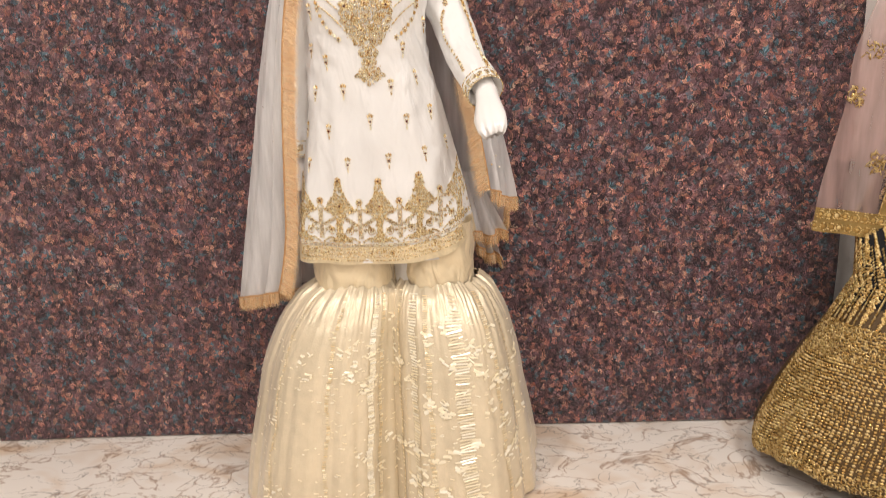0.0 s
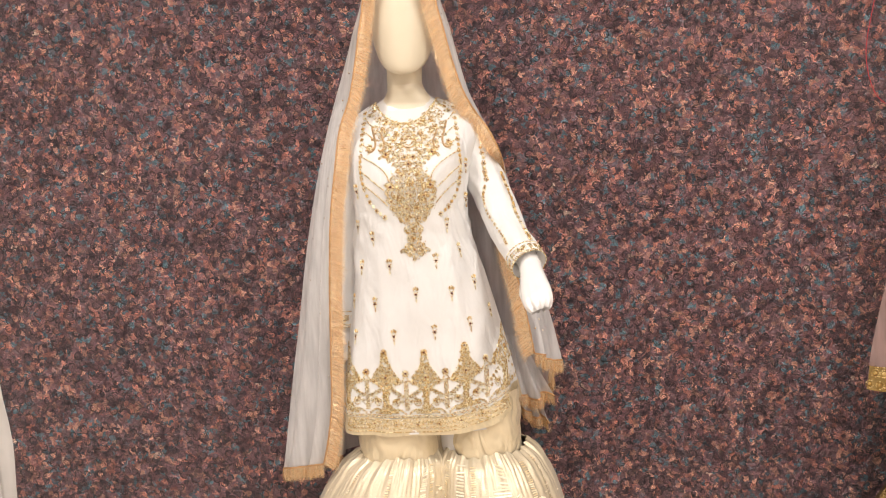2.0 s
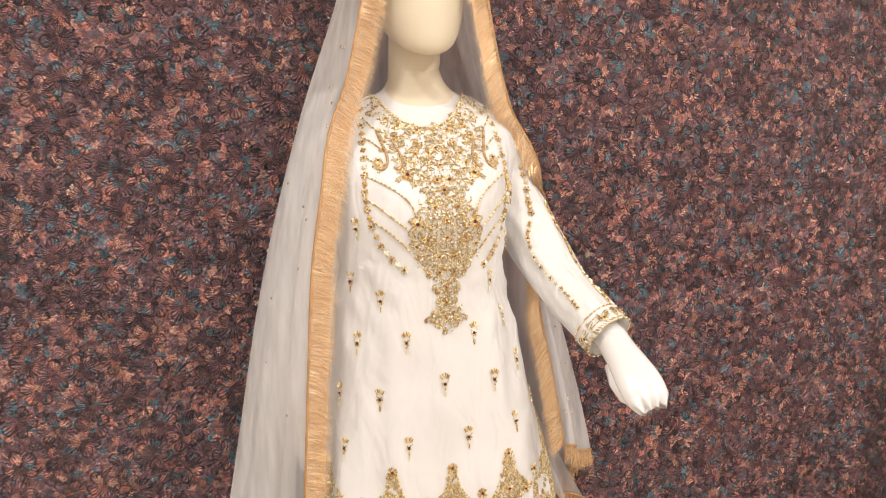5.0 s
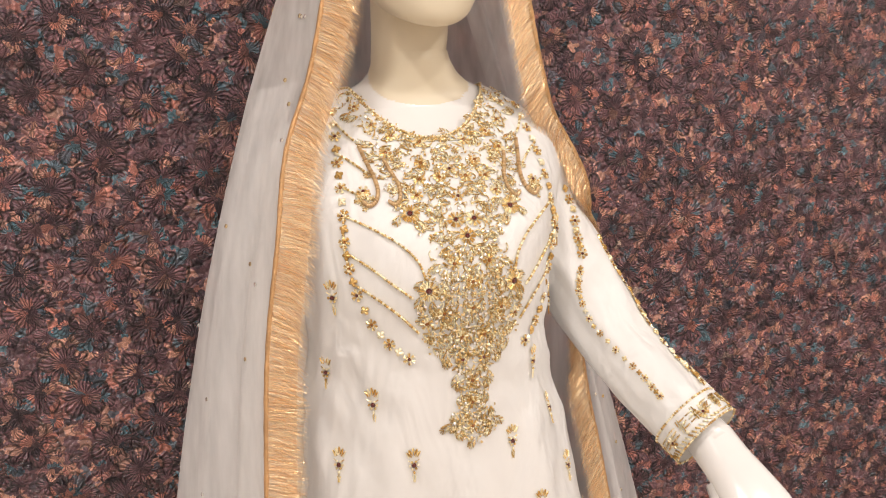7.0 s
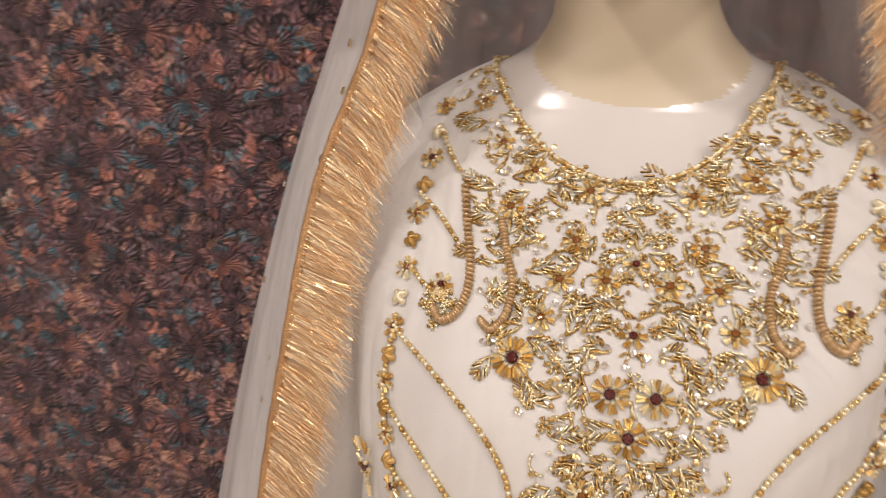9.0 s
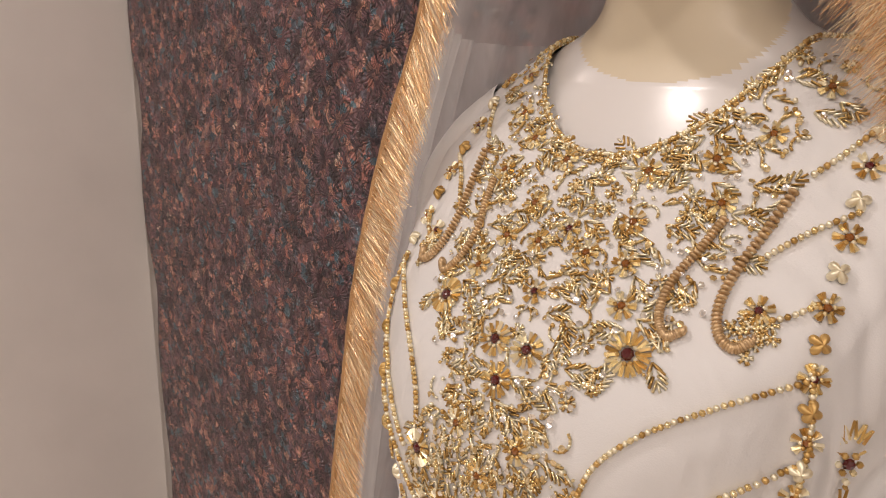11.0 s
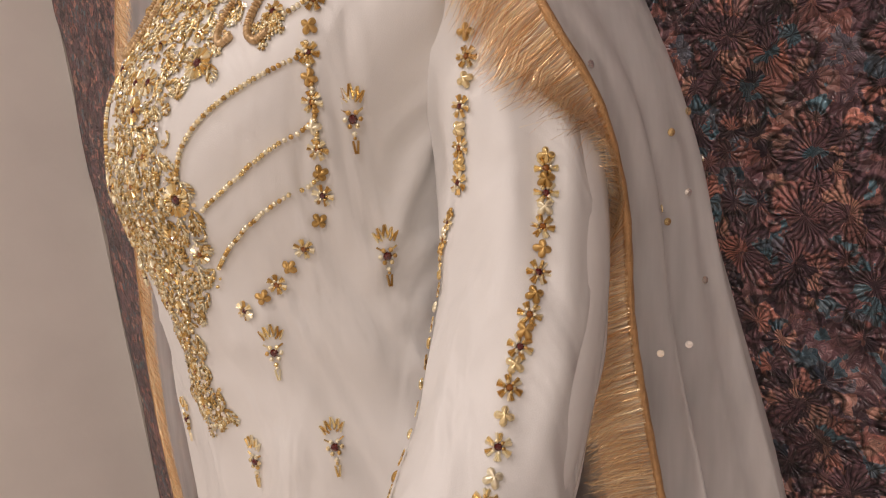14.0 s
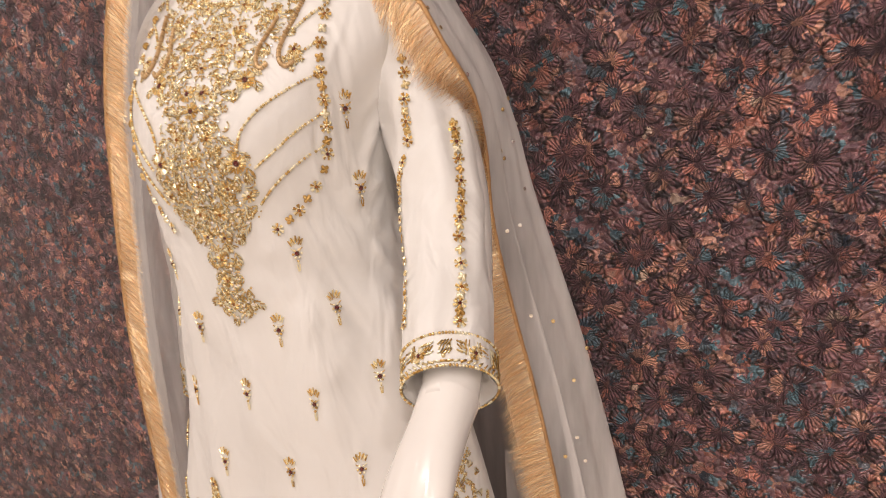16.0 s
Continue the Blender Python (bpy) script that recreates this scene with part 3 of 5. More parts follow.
def drape(theta, z):
    """Soft folds that deepen towards the hem and small creases at the waist and the arms."""
    low = max(0.0, min(1.0, (1.10 - z) / 0.5))
    d = 0.008 * low * math.sin(5 * theta + 0.7 + 0.8 * math.sin(2 * theta)) + 0.003 * low * math.sin(13 * theta + 1.0)
    side = abs(math.cos(theta))
    mid = math.exp(-((z - 1.12) / 0.12) ** 2)
    d += 0.0016 * mid * side * math.sin(z * 90 + 5 * theta + 2 * math.sin(3 * theta)) + 0.004 * noise.noise((math.cos(theta) * 3, math.sin(theta) * 3, z * 9))
    # slanting creases from the arm holes over the ribs
    rib = max(0.0, side - 0.25) * math.exp(-((z - 1.17) / 0.13) ** 2)
    q = noise.noise((z * 16 + side * 14, theta * 1.3, 3.7))
    d += 0.013 * rib * (1 - abs(q) * 2.2) * (0.5 + 0.5 * noise.noise((z * 7, theta * 2.0, 9.1)))
    d += 0.004 * low * noise.noise((theta * 6, z * 2.5, 5.2))
    if math.sin(theta) < -0.6 and z > 1.15:
        d *= 0.35
    return d


tv = []
necks = [neck_z(2 * math.pi * i / NU) for i in range(NU)]
for _ in range(6):
    necks = [(necks[i - 1] + 2 * necks[i] + necks[(i + 1) % NU]) / 4 for i in range(NU)]
for j in range(NV):
    for i in range(NU):
        th = 2 * math.pi * i / NU
        z0, z1 = hem_z(th), necks[i]
        z = z0 + (z1 - z0) * j / (NV - 1)
        d = drape(th, z)
        if math.sin(th) < 0.3:
            d += crease(torso(th, z, 0.003))
        tv.append(torso(th, z, 0.003 + d))
tbody = obj("body", tv, grid_faces(NU, NV), SILK, tunic)
NECKLINE = [tv[(NV - 1) * NU + i] for i in range(NU)]

bmt = bmesh.new()
bmt.from_mesh(tbody.data)
from mathutils.bvhtree import BVHTree
TREE = BVHTree.FromBMesh(bmt)
bmt.free()


def front(x, z, lift=0.0012, up=Vector((0, 0, 1))):
    """The pose of a piece on the front of the tunic."""
    hit, normal, _, _ = TREE.ray_cast(Vector((x, 1.2, z)), Vector((0, 1, 0)))
    if hit is None:
        return None
    if normal.y > 0:
        normal = -normal
    return plane_at(hit + normal * lift, normal, up)


# sleeves
SLEEVE_L = curve([(-0.5, -0.014, 1.873, 1.352, 0.050), (0, 0.006, 1.880, 1.328, 0.056), (1, 0.042, 1.884, 1.255, 0.053), (2, 0.081, 1.850, 1.165, 0.047), (3, 0.110, 1.792, 1.090, 0.042),
                  (4, 0.135, 1.733, 1.042, 0.0410), (4.7, 0.150, 1.699, 1.017, 0.0400)])
SLEEVE_R = curve([(-0.5, -0.205, 1.871, 1.352, 0.050), (0, -0.232, 1.871, 1.328, 0.058), (1, -0.264, 1.878, 1.25, 0.058), (2, -0.288, 1.884, 1.13, 0.053), (3, -0.304, 1.886, 1.02, 0.047),
                  (4, -0.312, 1.880, 0.92, 0.042), (4.7, -0.314, 1.874, 0.865, 0.040)])


def sleeve(fn, sign):
    n, rows = 56, 90
    s = np.linspace(-0.5, 4.7, rows)
    p = fn(s)
    v, f = tube(p[:, :3], p[:, 3], n, ends=False)
    out = []
    for j in range(rows):
        c = Vector(p[j, :3])
        for i in range(n):
            a = 2 * math.pi * i / n
            w = v[j * n + i] - c
            k = 1 + 0.05 * math.sin(2 * a + s[j] * 1.4) * math.exp(-((s[j] - 1.6) / 1.3) ** 2) + 0.03 * math.sin(s[j] * 5 + 3 * a) * math.exp(-((s[j] - 1.0) / 0.9) ** 2) + 0.10 * noise.noise((math.cos(a) * 1.9, math.sin(a) * 1.9 + sign * 7, s[j] * 0.8)) + 0.05 * noise.noise((math.cos(a) * 4, math.sin(a) * 4, s[j] * 2.2))
            out.append(c + w * k)
    lining = []
    for k, r in ((0, 1.0), (2, 0.9), (5, 0.72), (9, 0.66)):
        c = Vector(p[rows - 1 - k, :3])
        lining += [c + (out[(rows - 1 - k) * n + i] - c) * r for i in range(n)]
    obj("sleeve_lining", lining, grid_faces(n, 4), SILK, tunic)
    return obj("sleeve", out, f, SILK, tunic), out, n, rows


sl_ob, sl_v, sl_n, sl_rows = sleeve(SLEEVE_L, 1)
sr_ob, sr_v, sr_n, sr_rows = sleeve(SLEEVE_R, -1)

# ---- the flared trousers ----
trousers = thing("flared_trousers", "gold tissue gathered wide-leg trousers spreading on the floor", "trousers")


def leg(x_top, x_low, reach_l, reach_r, seed, trail, girth):
    rnd = random.Random(seed)
    n = 64
    v = []
    zs = np.linspace(0.70, 0.515, 14)
    for z in zs:
        for i in range(n):
            a = 2 * math.pi * i / n
            r = 1 + 0.022 * math.sin(7 * a + z * 60 + seed) * (0.5 + 0.5 * math.sin(3 * a + seed)) + 0.016 * math.sin(z * 120 + 5 * a + seed)
            v.append((x_top + girth * r * math.cos(a), 1.845 + 0.100 * r * math.sin(a), z))
    obj("satin_band", v, grid_faces(n, len(zs)), SATIN, trousers, "plain gold satin thigh band")
    n, rows = 420, 60
    prof = curve([(0, 0.104, 0.102, 0.0), (0.03, 0.124, 0.120, 0.10), (0.10, 0.146, 0.142, 0.26), (0.3, 0.176, 0.176, 0.58), (0.6, 0.196, 0.205, 0.8), (0.85, 0.21, 0.232, 0.95), (1.0, 0.218, 0.250, 1.0)])
    waves = [(rnd.randint(6, 9), rnd.uniform(0, 6.28), 0.55), (rnd.randint(13, 19), rnd.uniform(0, 6.28), 0.40), (rnd.randint(27, 36), rnd.uniform(0, 6.28), 0.16)]
    v = []
    for j in range(rows):
        s = j / (rows - 1)
        a0, b0, mix = prof(s)
        cx, cy = x_top + (x_low - x_top) * mix, 1.845 - 0.045 * mix
        z = 0.548 * (1 - s) ** 0.96 + 0.006
        for i in range(n):
            a = 2 * math.pi * i / n
            w = sum(k * math.sin(m * a + ph + 0.6 * s * math.sin(a * 3 + ph)) for m, ph, k in waves)
            fine = (1.5 * noise.noise((math.cos(a) * 9, math.sin(a) * 9 + seed, s * 3)) + 0.45 * math.sin(64 * a + seed + 4 * math.sin(5 * a)) + 0.9 * noise.noise((math.cos(a) * 22, math.sin(a) * 22, s * 25 + seed))) * math.exp(-s * 6)
            r = 0.0034 * fine + (0.002 + 0.008 * s) * w
            reach = reach_l if math.cos(a) < 0 else reach_r
            # the hem trails away behind on the outer side
            r += trail * mix * mix * math.exp(-((a - 0.62) / 0.32) ** 2)
            zz = z + (0.005 * math.sin(5 * a + seed) + 0.003 * math.sin(23 * a)) * math.exp(-s * 14)
            v.append((cx + (a0 * (1 + (reach - 1) * mix) + r) * math.cos(a), cy + (b0 + r) * math.sin(a), max(zz, 0.004)))
    flare = obj("flare", v, grid_faces(n, rows), TISSUE, trousers, "gathered shimmering gold tissue flare")
    return v, n, rows


LEGS = [leg(-0.188, -0.262, 1.13, 0.86, 3, 0.0, 0.108), leg(0.022, 0.060, 0.86, 0.92, 8, 0.065, 0.094)]

# shiny foil ladders woven down the flares and narrow stitched trims
FLAKE = ([(-1, -1, 0), (1, -1, 0), (1.06, 0, 0.25), (1, 1, 0), (-1, 1, 0), (-1.06, 0, 0.25)], [(0, 1, 2, 5), (5, 2, 3, 4)])
trim, foil, flecks = Batch(), Batch(), Batch()
rnd = random.Random(5)


def on_leg(v, n, rows, i, f, lift=0.0025):
    """A pose on a flare: column i, row f."""
    j, t = min(int(f), rows - 2), f - int(f)
    p, q = (Vector(v[j * n + k % n]).lerp(Vector(v[(j + 1) * n + k % n]), t) for k in (i, i + 2))
    down = Vector(v[(j + 1) * n + i % n]) - Vector(v[j * n + i % n])
    nr = down.cross(q - p)
    if nr.length < 1e-9:
        return None
    c = sum((Vector(v[j * n + k]) for k in range(0, n, 30)), Vector()) / len(range(0, n, 30))
    if nr.dot(p - c) < 0:
        nr = -nr
    return plane_at(p + nr.normalized() * lift, nr)


LADDERS = (((-1.60, 0.0045), (-0.98, 0.008), (-0.80, 0.005), (-2.25, 0.003)), ((-2.42, 0.005), (-2.10, 0.011), (-1.86, 0.006), (-1.40, 0.019), (-0.88, 0.006), (-0.55, 0.004)))
for (v, n, rows), ladders in zip(LEGS, LADDERS):
    for ang, half in ladders:
        i0 = int((ang % (2 * math.pi)) / (2 * math.pi) * n)
        step = 0.72 if half > 0.01 else 0.5
        for f in np.arange(2.0, rows - 2, step):
            m = on_leg(v, n, rows, i0 + int(1.5 * math.sin(f * 0.4)), float(f))
            if m is None or rnd.random() < 0.06:
                continue
            w = half * rnd.uniform(0.8, 1.1)
            (foil if half > 0.007 else trim).add(*FLAKE, m @ rot(rnd.uniform(-0.12, 0.12)) @ Matrix.Rotation(rnd.uniform(-0.3, 0.3), 4, "X") @ sc(w, 0.0019 if half > 0.007 else 0.0015, 0.0016))
# loose blossoms of foil between them
for (v, n, rows), count, shine in zip(LEGS, (26, 60), (0.7, 1.0)):
    for _ in range(count):
        f0, i0 = rnd.uniform(8, rows - 6), int(rnd.uniform(math.pi * 1.08, math.pi * 1.95) / (2 * math.pi) * n)
        for k in range(rnd.randint(3, 9)):
            m = on_leg(v, n, rows, i0 + rnd.randint(-5, 5), f0 + rnd.uniform(-1.6, 1.6))
            if m:
                foil.add(*FLAKE, m @ rot(rnd.uniform(-0.7, 0.7)) @ Matrix.Rotation(rnd.uniform(-0.3, 0.3), 4, "X") @ sc(rnd.uniform(0.004, 0.011) * shine, rnd.uniform(0.0015, 0.0045) * shine, 0.0016))
    for _ in range(260):
        m = on_leg(v, n, rows, int(rnd.uniform(math.pi, math.pi * 2) / (2 * math.pi) * n), rnd.uniform(8, rows - 3), 0.0015)
        if m:
            flecks.add(*FLAKE, m @ rot(rnd.uniform(-0.4, 0.4)) @ sc(rnd.uniform(0.002, 0.006), rnd.uniform(0.0006, 0.0014), 0.001))
foil.done("foil_work", BRIGHT, trousers, "bright foil ladders and blossoms woven into the tissue", smooth=False)
trim.done("gilt_trim", PALE, trousers, "rows of narrow gilt trim", smooth=False)
flecks.done("gilt_fleck_work", BRIGHT, trousers, "small shiny woven gilt flecks", smooth=False)

# ---- the veil ----
AXIS_L = [(Vector(q[:3]), float(q[3])) for q in SLEEVE_L(np.linspace(-0.5, 4.0, 70))]


def clear(p, gap=0.005):
    """Keeps a point of the veil off the sleeve and the shoulder."""
    if p.x < -0.07:
        return p
    best = min(AXIS_L, key=lambda q: (q[0] - p).length - q[1])
    d = p - best[0]
    if d.length < best[1] + gap:
        return best[0] + d.normalized() * (best[1] + gap)
    return p


veil = thing("veil", "sheer white net veil with copper-gold fringe over the head", "veil")
# rows over height: free edge, outer fold, back, on the wearer's right
EDGE_R = curve([(0.44, -0.420, 1.815), (0.52, -0.385, 1.795), (0.65, -0.350, 1.780), (0.825, -0.333, 1.771), (1.0, -0.320, 1.766), (1.172, -0.303, 1.774), (1.26, -0.287, 1.775),
                (1.358, -0.268, 1.787), (1.42, -0.243, 1.790), (1.50, -0.222, 1.788), (1.60, -0.200, 1.786), (1.68, -0.175, 1.790), (1.735, -0.12, 1.84)])
OUT_R = curve([(0.44, -0.500, 1.870), (0.66, -0.462, 1.880), (0.86, -0.425, 1.885), (1.08, -0.385, 1.885), (1.25, -0.345, 1.880), (1.40, -0.300, 1.875), (1.52, -0.255, 1.875), (1.62, -0.218, 1.875), (1.69, -0.180, 1.872), (1.735, -0.115, 1.87)])
BACK_R = curve([(0.44, -0.33, 1.99), (1.2, -0.28, 1.985), (1.4, -0.24, 1.98), (1.55, -0.19, 1.97), (1.66, -0.16, 1.955), (1.735, -0.115, 1.88)])
EDGE_L = curve([(0.44, 0.185, 1.92), (0.60, 0.178, 1.92), (0.80, 0.158, 1.920), (0.91, 0.140, 1.920), (1.02, 0.119, 1.918), (1.113, 0.108, 1.912), (1.2, 0.110, 1.902), (1.25, 0.110, 1.882),
                (1.30, 0.094, 1.860), (1.340, 0.074, 1.858), (1.375, 0.050, 1.850), (1.42, 0.026, 1.826), (1.50, 0.002, 1.806), (1.60, -0.020, 1.794), (1.68, -0.045, 1.790), (1.735, -0.105, 1.84)])
OUT_L = curve([(0.44, 0.25, 1.955), (0.766, 0.215, 1.957), (0.99, 0.169, 1.962), (1.136, 0.131, 1.962), (1.22, 0.116, 1.958), (1.28, 0.100, 1.948), (1.365, 0.064, 1.91), (1.42, 0.040, 1.890), (1.52, 0.014, 1.878),
               (1.62, -0.010, 1.875), (1.69, -0.043, 1.872), (1.735, -0.108, 1.87)])
BACK_L = curve([(0.44, 0.15, 2.02), (1.0, 0.09, 2.015), (1.2, 0.05, 2.00), (1.4, 0.005, 1.985), (1.55, -0.04, 1.97), (1.66, -0.06, 1.955), (1.735, -0.108, 1.88)])
BOT = curve([(0, 0.535), (0.15, 0.505), (0.30, 0.49), (0.5, 0.53), (0.62, 0.58), (0.72, 0.67), (0.80, 0.715), (0.88, 0.728), (1.0, 0.755)])
NS, NVV = 220, 130


def veil_point(s, t):
    """s runs from the free edge on the wearer's right round the back to the free edge on the left; t from the crown down."""
    zb = float(BOT(s)[0])
    z = 1.735 - (1.735 - zb) * (t ** 1.12)
    k = [f(z) for f in (EDGE_R, OUT_R, BACK_R, BACK_L, OUT_L, EDGE_L)]
    knots = np.array([0, 0.20, 0.40, 0.62, 0.82, 1.0])
    c = curve([(a, *b) for a, b in zip(knots, k)])(s)
    low = max(0.0, min(1.0, (1.40 - z) / 0.7))
    edge = min(1.0, min(s, 1 - s) / 0.05)
    w = low * edge * (0.012 * math.sin(46 * s + 0.8) + 0.007 * math.sin(97 * s + 2 + z * 1.5))
    dx, dy = c[0] - AX, c[1] - 1.87
    L = math.hypot(dx, dy) + 1e-6
    y = min(c[1] + dy / L * w, 2.030)
    return Vector((c[0] + dx / L * w, y, z))


vv = [clear(veil_point(i / (NS - 1), 0.004 + 0.996 * j / (NVV - 1)), 0.004) for j in range(NVV) for i in range(NS)]
obj("net", vv, grid_faces(NS, NVV, False), NET, veil, "sheer white net")
# the net lies double where it falls over the arm
fold = []
for j in range(80):
    for i in range(60):
        s, t = 0.035 + 0.33 * i / 59, 0.30 + 0.70 * j / 79
        p = veil_point(s, t)
        c = Vector((AX - 0.12, 1.88, p.z))
        fold.append(p + (c - p).normalized() * (0.010 + 0.006 * math.sin(i * 0.55 + j * 0.03)))
obj("net_fold", fold, grid_faces(60, 80, False), NET, veil, "sheer white net")

fold = []
for j in range(80):
    for i in range(60):
        s, t = 0.66 + 0.325 * i / 59, 0.14 + (0.40 + 0.06 * math.sin(i * 0.3)) * j / 79
        p = veil_point(s, t)
        c = Vector((AX + 0.06, 1.90, p.z))
        fold.append(clear(p + (c - p).normalized() * (0.008 + 0.005 * math.sin(i * 0.5 + j * 0.04)), 0.003))
obj("net_fold", fold, grid_faces(60, 80, False), NET, veil, "sheer white net")


def fringe_along(points, inward, width, seed, ribbon=True):
    """A woven ribbon along an edge with a dense metallic fringe hanging inwards from it."""
    rnd = random.Random(seed)
    P = [Vector(p) for p in points]
    b, total = Batch(), 0.0
    verts, faces = [], []
    for i in range(len(P)):
        d = inward[i]
        out = d.cross((P[min(i + 1, len(P) - 1)] - P[max(i - 1, 0)])).normalized()
        if out.y > 0:
            out = -out
        for k in range(5):
            q = k / 4
            verts.append(clear(P[i] + d * (width * 0.80 * q) + out * (0.001 + 0.001 * math.sin(i * 0.9 + k)), 0.002))
    faces = grid_faces(5, len(P), False)
    if ribbon:
        obj("fringe_ribbon", verts, faces, RIBBON, veil, "sheer copper ribbon")
    # stitched cord on the edge
    v, f = tube([p + Vector((0, -0.002, 0)) for p in P], [0.0024 + 0.0004 * (i % 2) for i in range(len(P))], 8)
    obj("edge_cord", v, f, BRAID, veil, "orange braided edge cord")
    for i in range(len(P) - 1):
        seg = P[i + 1] - P[i]
        n = max(1, int(seg.length / 0.00010))
        clump = rnd.uniform(-0.15, 0.15)
        for k in range(n):
            t = (k + rnd.random()) / n
            p = P[i].lerp(P[i + 1], t)
            d = inward[i].lerp(inward[i + 1], t)
            out = d.cross(seg).normalized()
            if out.y > 0:
                out = -out
            root = rnd.uniform(0.0, 0.55) if rnd.random() < 0.7 else 0.0
            p = p + d * (width * root)
            L = width * rnd.uniform(0.60, 0.95) * (1.12 - root * 0.8)
            sag = Vector((0, 0, -1)) * (0.55 + 0.22 * math.sin(i * 0.37 + seed) + clump * 1.1 + rnd.uniform(-0.30, 0.36))
            e = (d + sag).normalized()
            lift = rnd.uniform(0.001, 0.0042)
            p0, p1, p2 = p + out * 0.0035, p + (d + sag * 0.4).normalized() * L * 0.5 + out * (lift + 0.002), p + e * L + out * lift * rnd.uniform(0.3, 1.2)
            tip = rnd.uniform(-0.9, 0.9)
            w = (seg.normalized() * math.cos(tip) + out * math.sin(tip)) * (rnd.uniform(0.00006, 0.00012) if rnd.random() < 0.96 else rnd.uniform(0.00016, 0.00024))
            k0 = b.k
            p1, p2 = clear(p1, 0.0055), clear(p2, 0.006)
            b.v.append(np.array([p0 - w, p0 + w, p1 - w, p1 + w, p2 - w * 0.6, p2 + w * 0.6]))
            b.f += [(k0, k0 + 1, k0 + 3, k0 + 2), (k0 + 2, k0 + 3, k0 + 5, k0 + 4)]
            b.k += 6
    b.done("fringe", FRINGE, veil, "dense copper-gold metallic fringe")


def edge_run(s, t0, t1, n, target):
    pts = [clear(veil_point(s, t0 + (t1 - t0) * i / (n - 1))) for i in range(n)]
    inw = []
    for i, p in enumerate(pts):
        tan = (pts[min(i + 1, n - 1)] - pts[max(i - 1, 0)]).normalized()
        d = target(p) - p
        d = (d - tan * d.dot(tan)).normalized()
        inw.append(d)
    return pts, inw


pts, inw = edge_run(0.0, 0.02, 1.0, 90, lambda p: Vector((p.x + 0.2, p.y - (0.03 if p.z < 1.4 else 0.06), p.z)))
fringe_along(pts, inw, 0.038, 11)
pts, inw = edge_run(1.0, 0.02, 1.0, 90, lambda p: Vector((p.x - 0.2, p.y - (0.16 if 1.22 > p.z > 1.05 else 0.10), p.z)))
fringe_along(pts, inw, 0.044, 12)
# the lower hem
for s0, s1, seed in ((0.0, 0.36, 13), (0.66, 1.0, 14)):
    pts = [veil_point(s0 + (s1 - s0) * i / 59, 1.0) for i in range(60)]
    fringe_along(pts, [Vector((0.0, -0.03, -1.0)).normalized()] * 60, 0.034, seed)

# lower tiers of the net that fall in ruffles behind the arm
def tier(x0, x1, y, top, z0, z1, seed):
    n, rows = 70, 30

    def place(u, t):
        zb = z0 + (z1 - z0) * u + 0.008 * math.sin(u * 9 + seed)
        fan = 0.35 + 0.65 * t
        return Vector((x0 + (x1 - x0) * u * fan + 0.006 * t * math.sin(u * 21 + seed), min(y + 0.016 * t * math.sin(u * 17 + seed), 2.02), top + (zb - top) * t))
    obj("net_tier", [place(i / (n - 1), j / (rows - 1)) for j in range(rows) for i in range(n)], grid_faces(n, rows, False), NET, veil, "sheer white net")
    fringe_along([place(i / 59, 1.0) for i in range(60)], [Vector((0.12, -0.05, -1.0)).normalized()] * 60, 0.030, seed)


tier(0.085, 0.205, 1.945, 0.80, 0.640, 0.628, 31)
tier(0.120, 0.190, 1.965, 0.72, 0.600, 0.555, 32)

# ---- the embroidery of the tunic ----
rnd = random.Random(21)
gold, spark = Batch(), Batch()


def bugle(m, x, y, a, half=0.0022, r=0.00065):
    gold.add(*BUGLE, m @ at(x, y) @ rot(a) @ sc(half, r, r))


def bead(m, x, y, r=0.0011, batch=None):
    (batch or gold).add(*BEAD, m @ at(x, y, r * 0.4) @ sc(r, r, r))


def leaf(m, a, length, k=4):
    """Two rows of short metal tubes set like the veins of a leaf."""
    c, s = math.cos(a), math.sin(a)
    for i in range(k):
        t = length * (i + 0.3) / k
        w = 0.0021 * math.sin(math.pi * (i + 0.7) / (k + 0.4)) + 0.0006
        for side in (-1, 1):
            bugle(m, c * t - s * w * side, s * t + c * w * side, a + side * 0.6, 0.0026, 0.0007)
    bugle(m, c * length, s * length, a, 0.0016, 0.0006)


def scroll(m, a, radius, turn, n):
    for i in range(n):
        b = a + turn * i / n
        bugle(m, radius * (math.cos(b) - math.cos(a)), radius * (math.sin(b) - math.sin(a)), b + math.pi / 2, radius * abs(turn) / n * 0.55, 0.0007)


def rosette(m, r, n=7):
    for i in range(n):
        b = 2 * math.pi * i / n + rnd.uniform(-0.1, 0.1)
        for side in (-1, 1):
            bugle(m, math.cos(b + side * 0.16) * r * 0.66, math.sin(b + side * 0.16) * r * 0.66, b + side * 0.22, r * 0.32, 0.0006)
    for i in range(n):
        b = 2 * math.pi * i / n
        bead(m, math.cos(b) * r * 0.33, math.sin(b) * r * 0.33, 0.0009)


GEMS = {}


def gem(stone, r):
    """A faceted round stone."""
    me = bpy.data.meshes.new("stone")
    me.from_pydata([(x * r, y * r, z * r * 1.1 + 0.0007) for x, y, z in DOME[0]], [], DOME[1])
    me.materials.append(stone)
    return me


def jewel(name, me, m, parent):
    """A flower or sprig with its stone."""
    ob = tagged(share(name, me, m, parent), kind="stuff")
    if me.name in GEMS:
        share("stone", GEMS[me.name], Matrix.Identity(4), ob)
    return ob


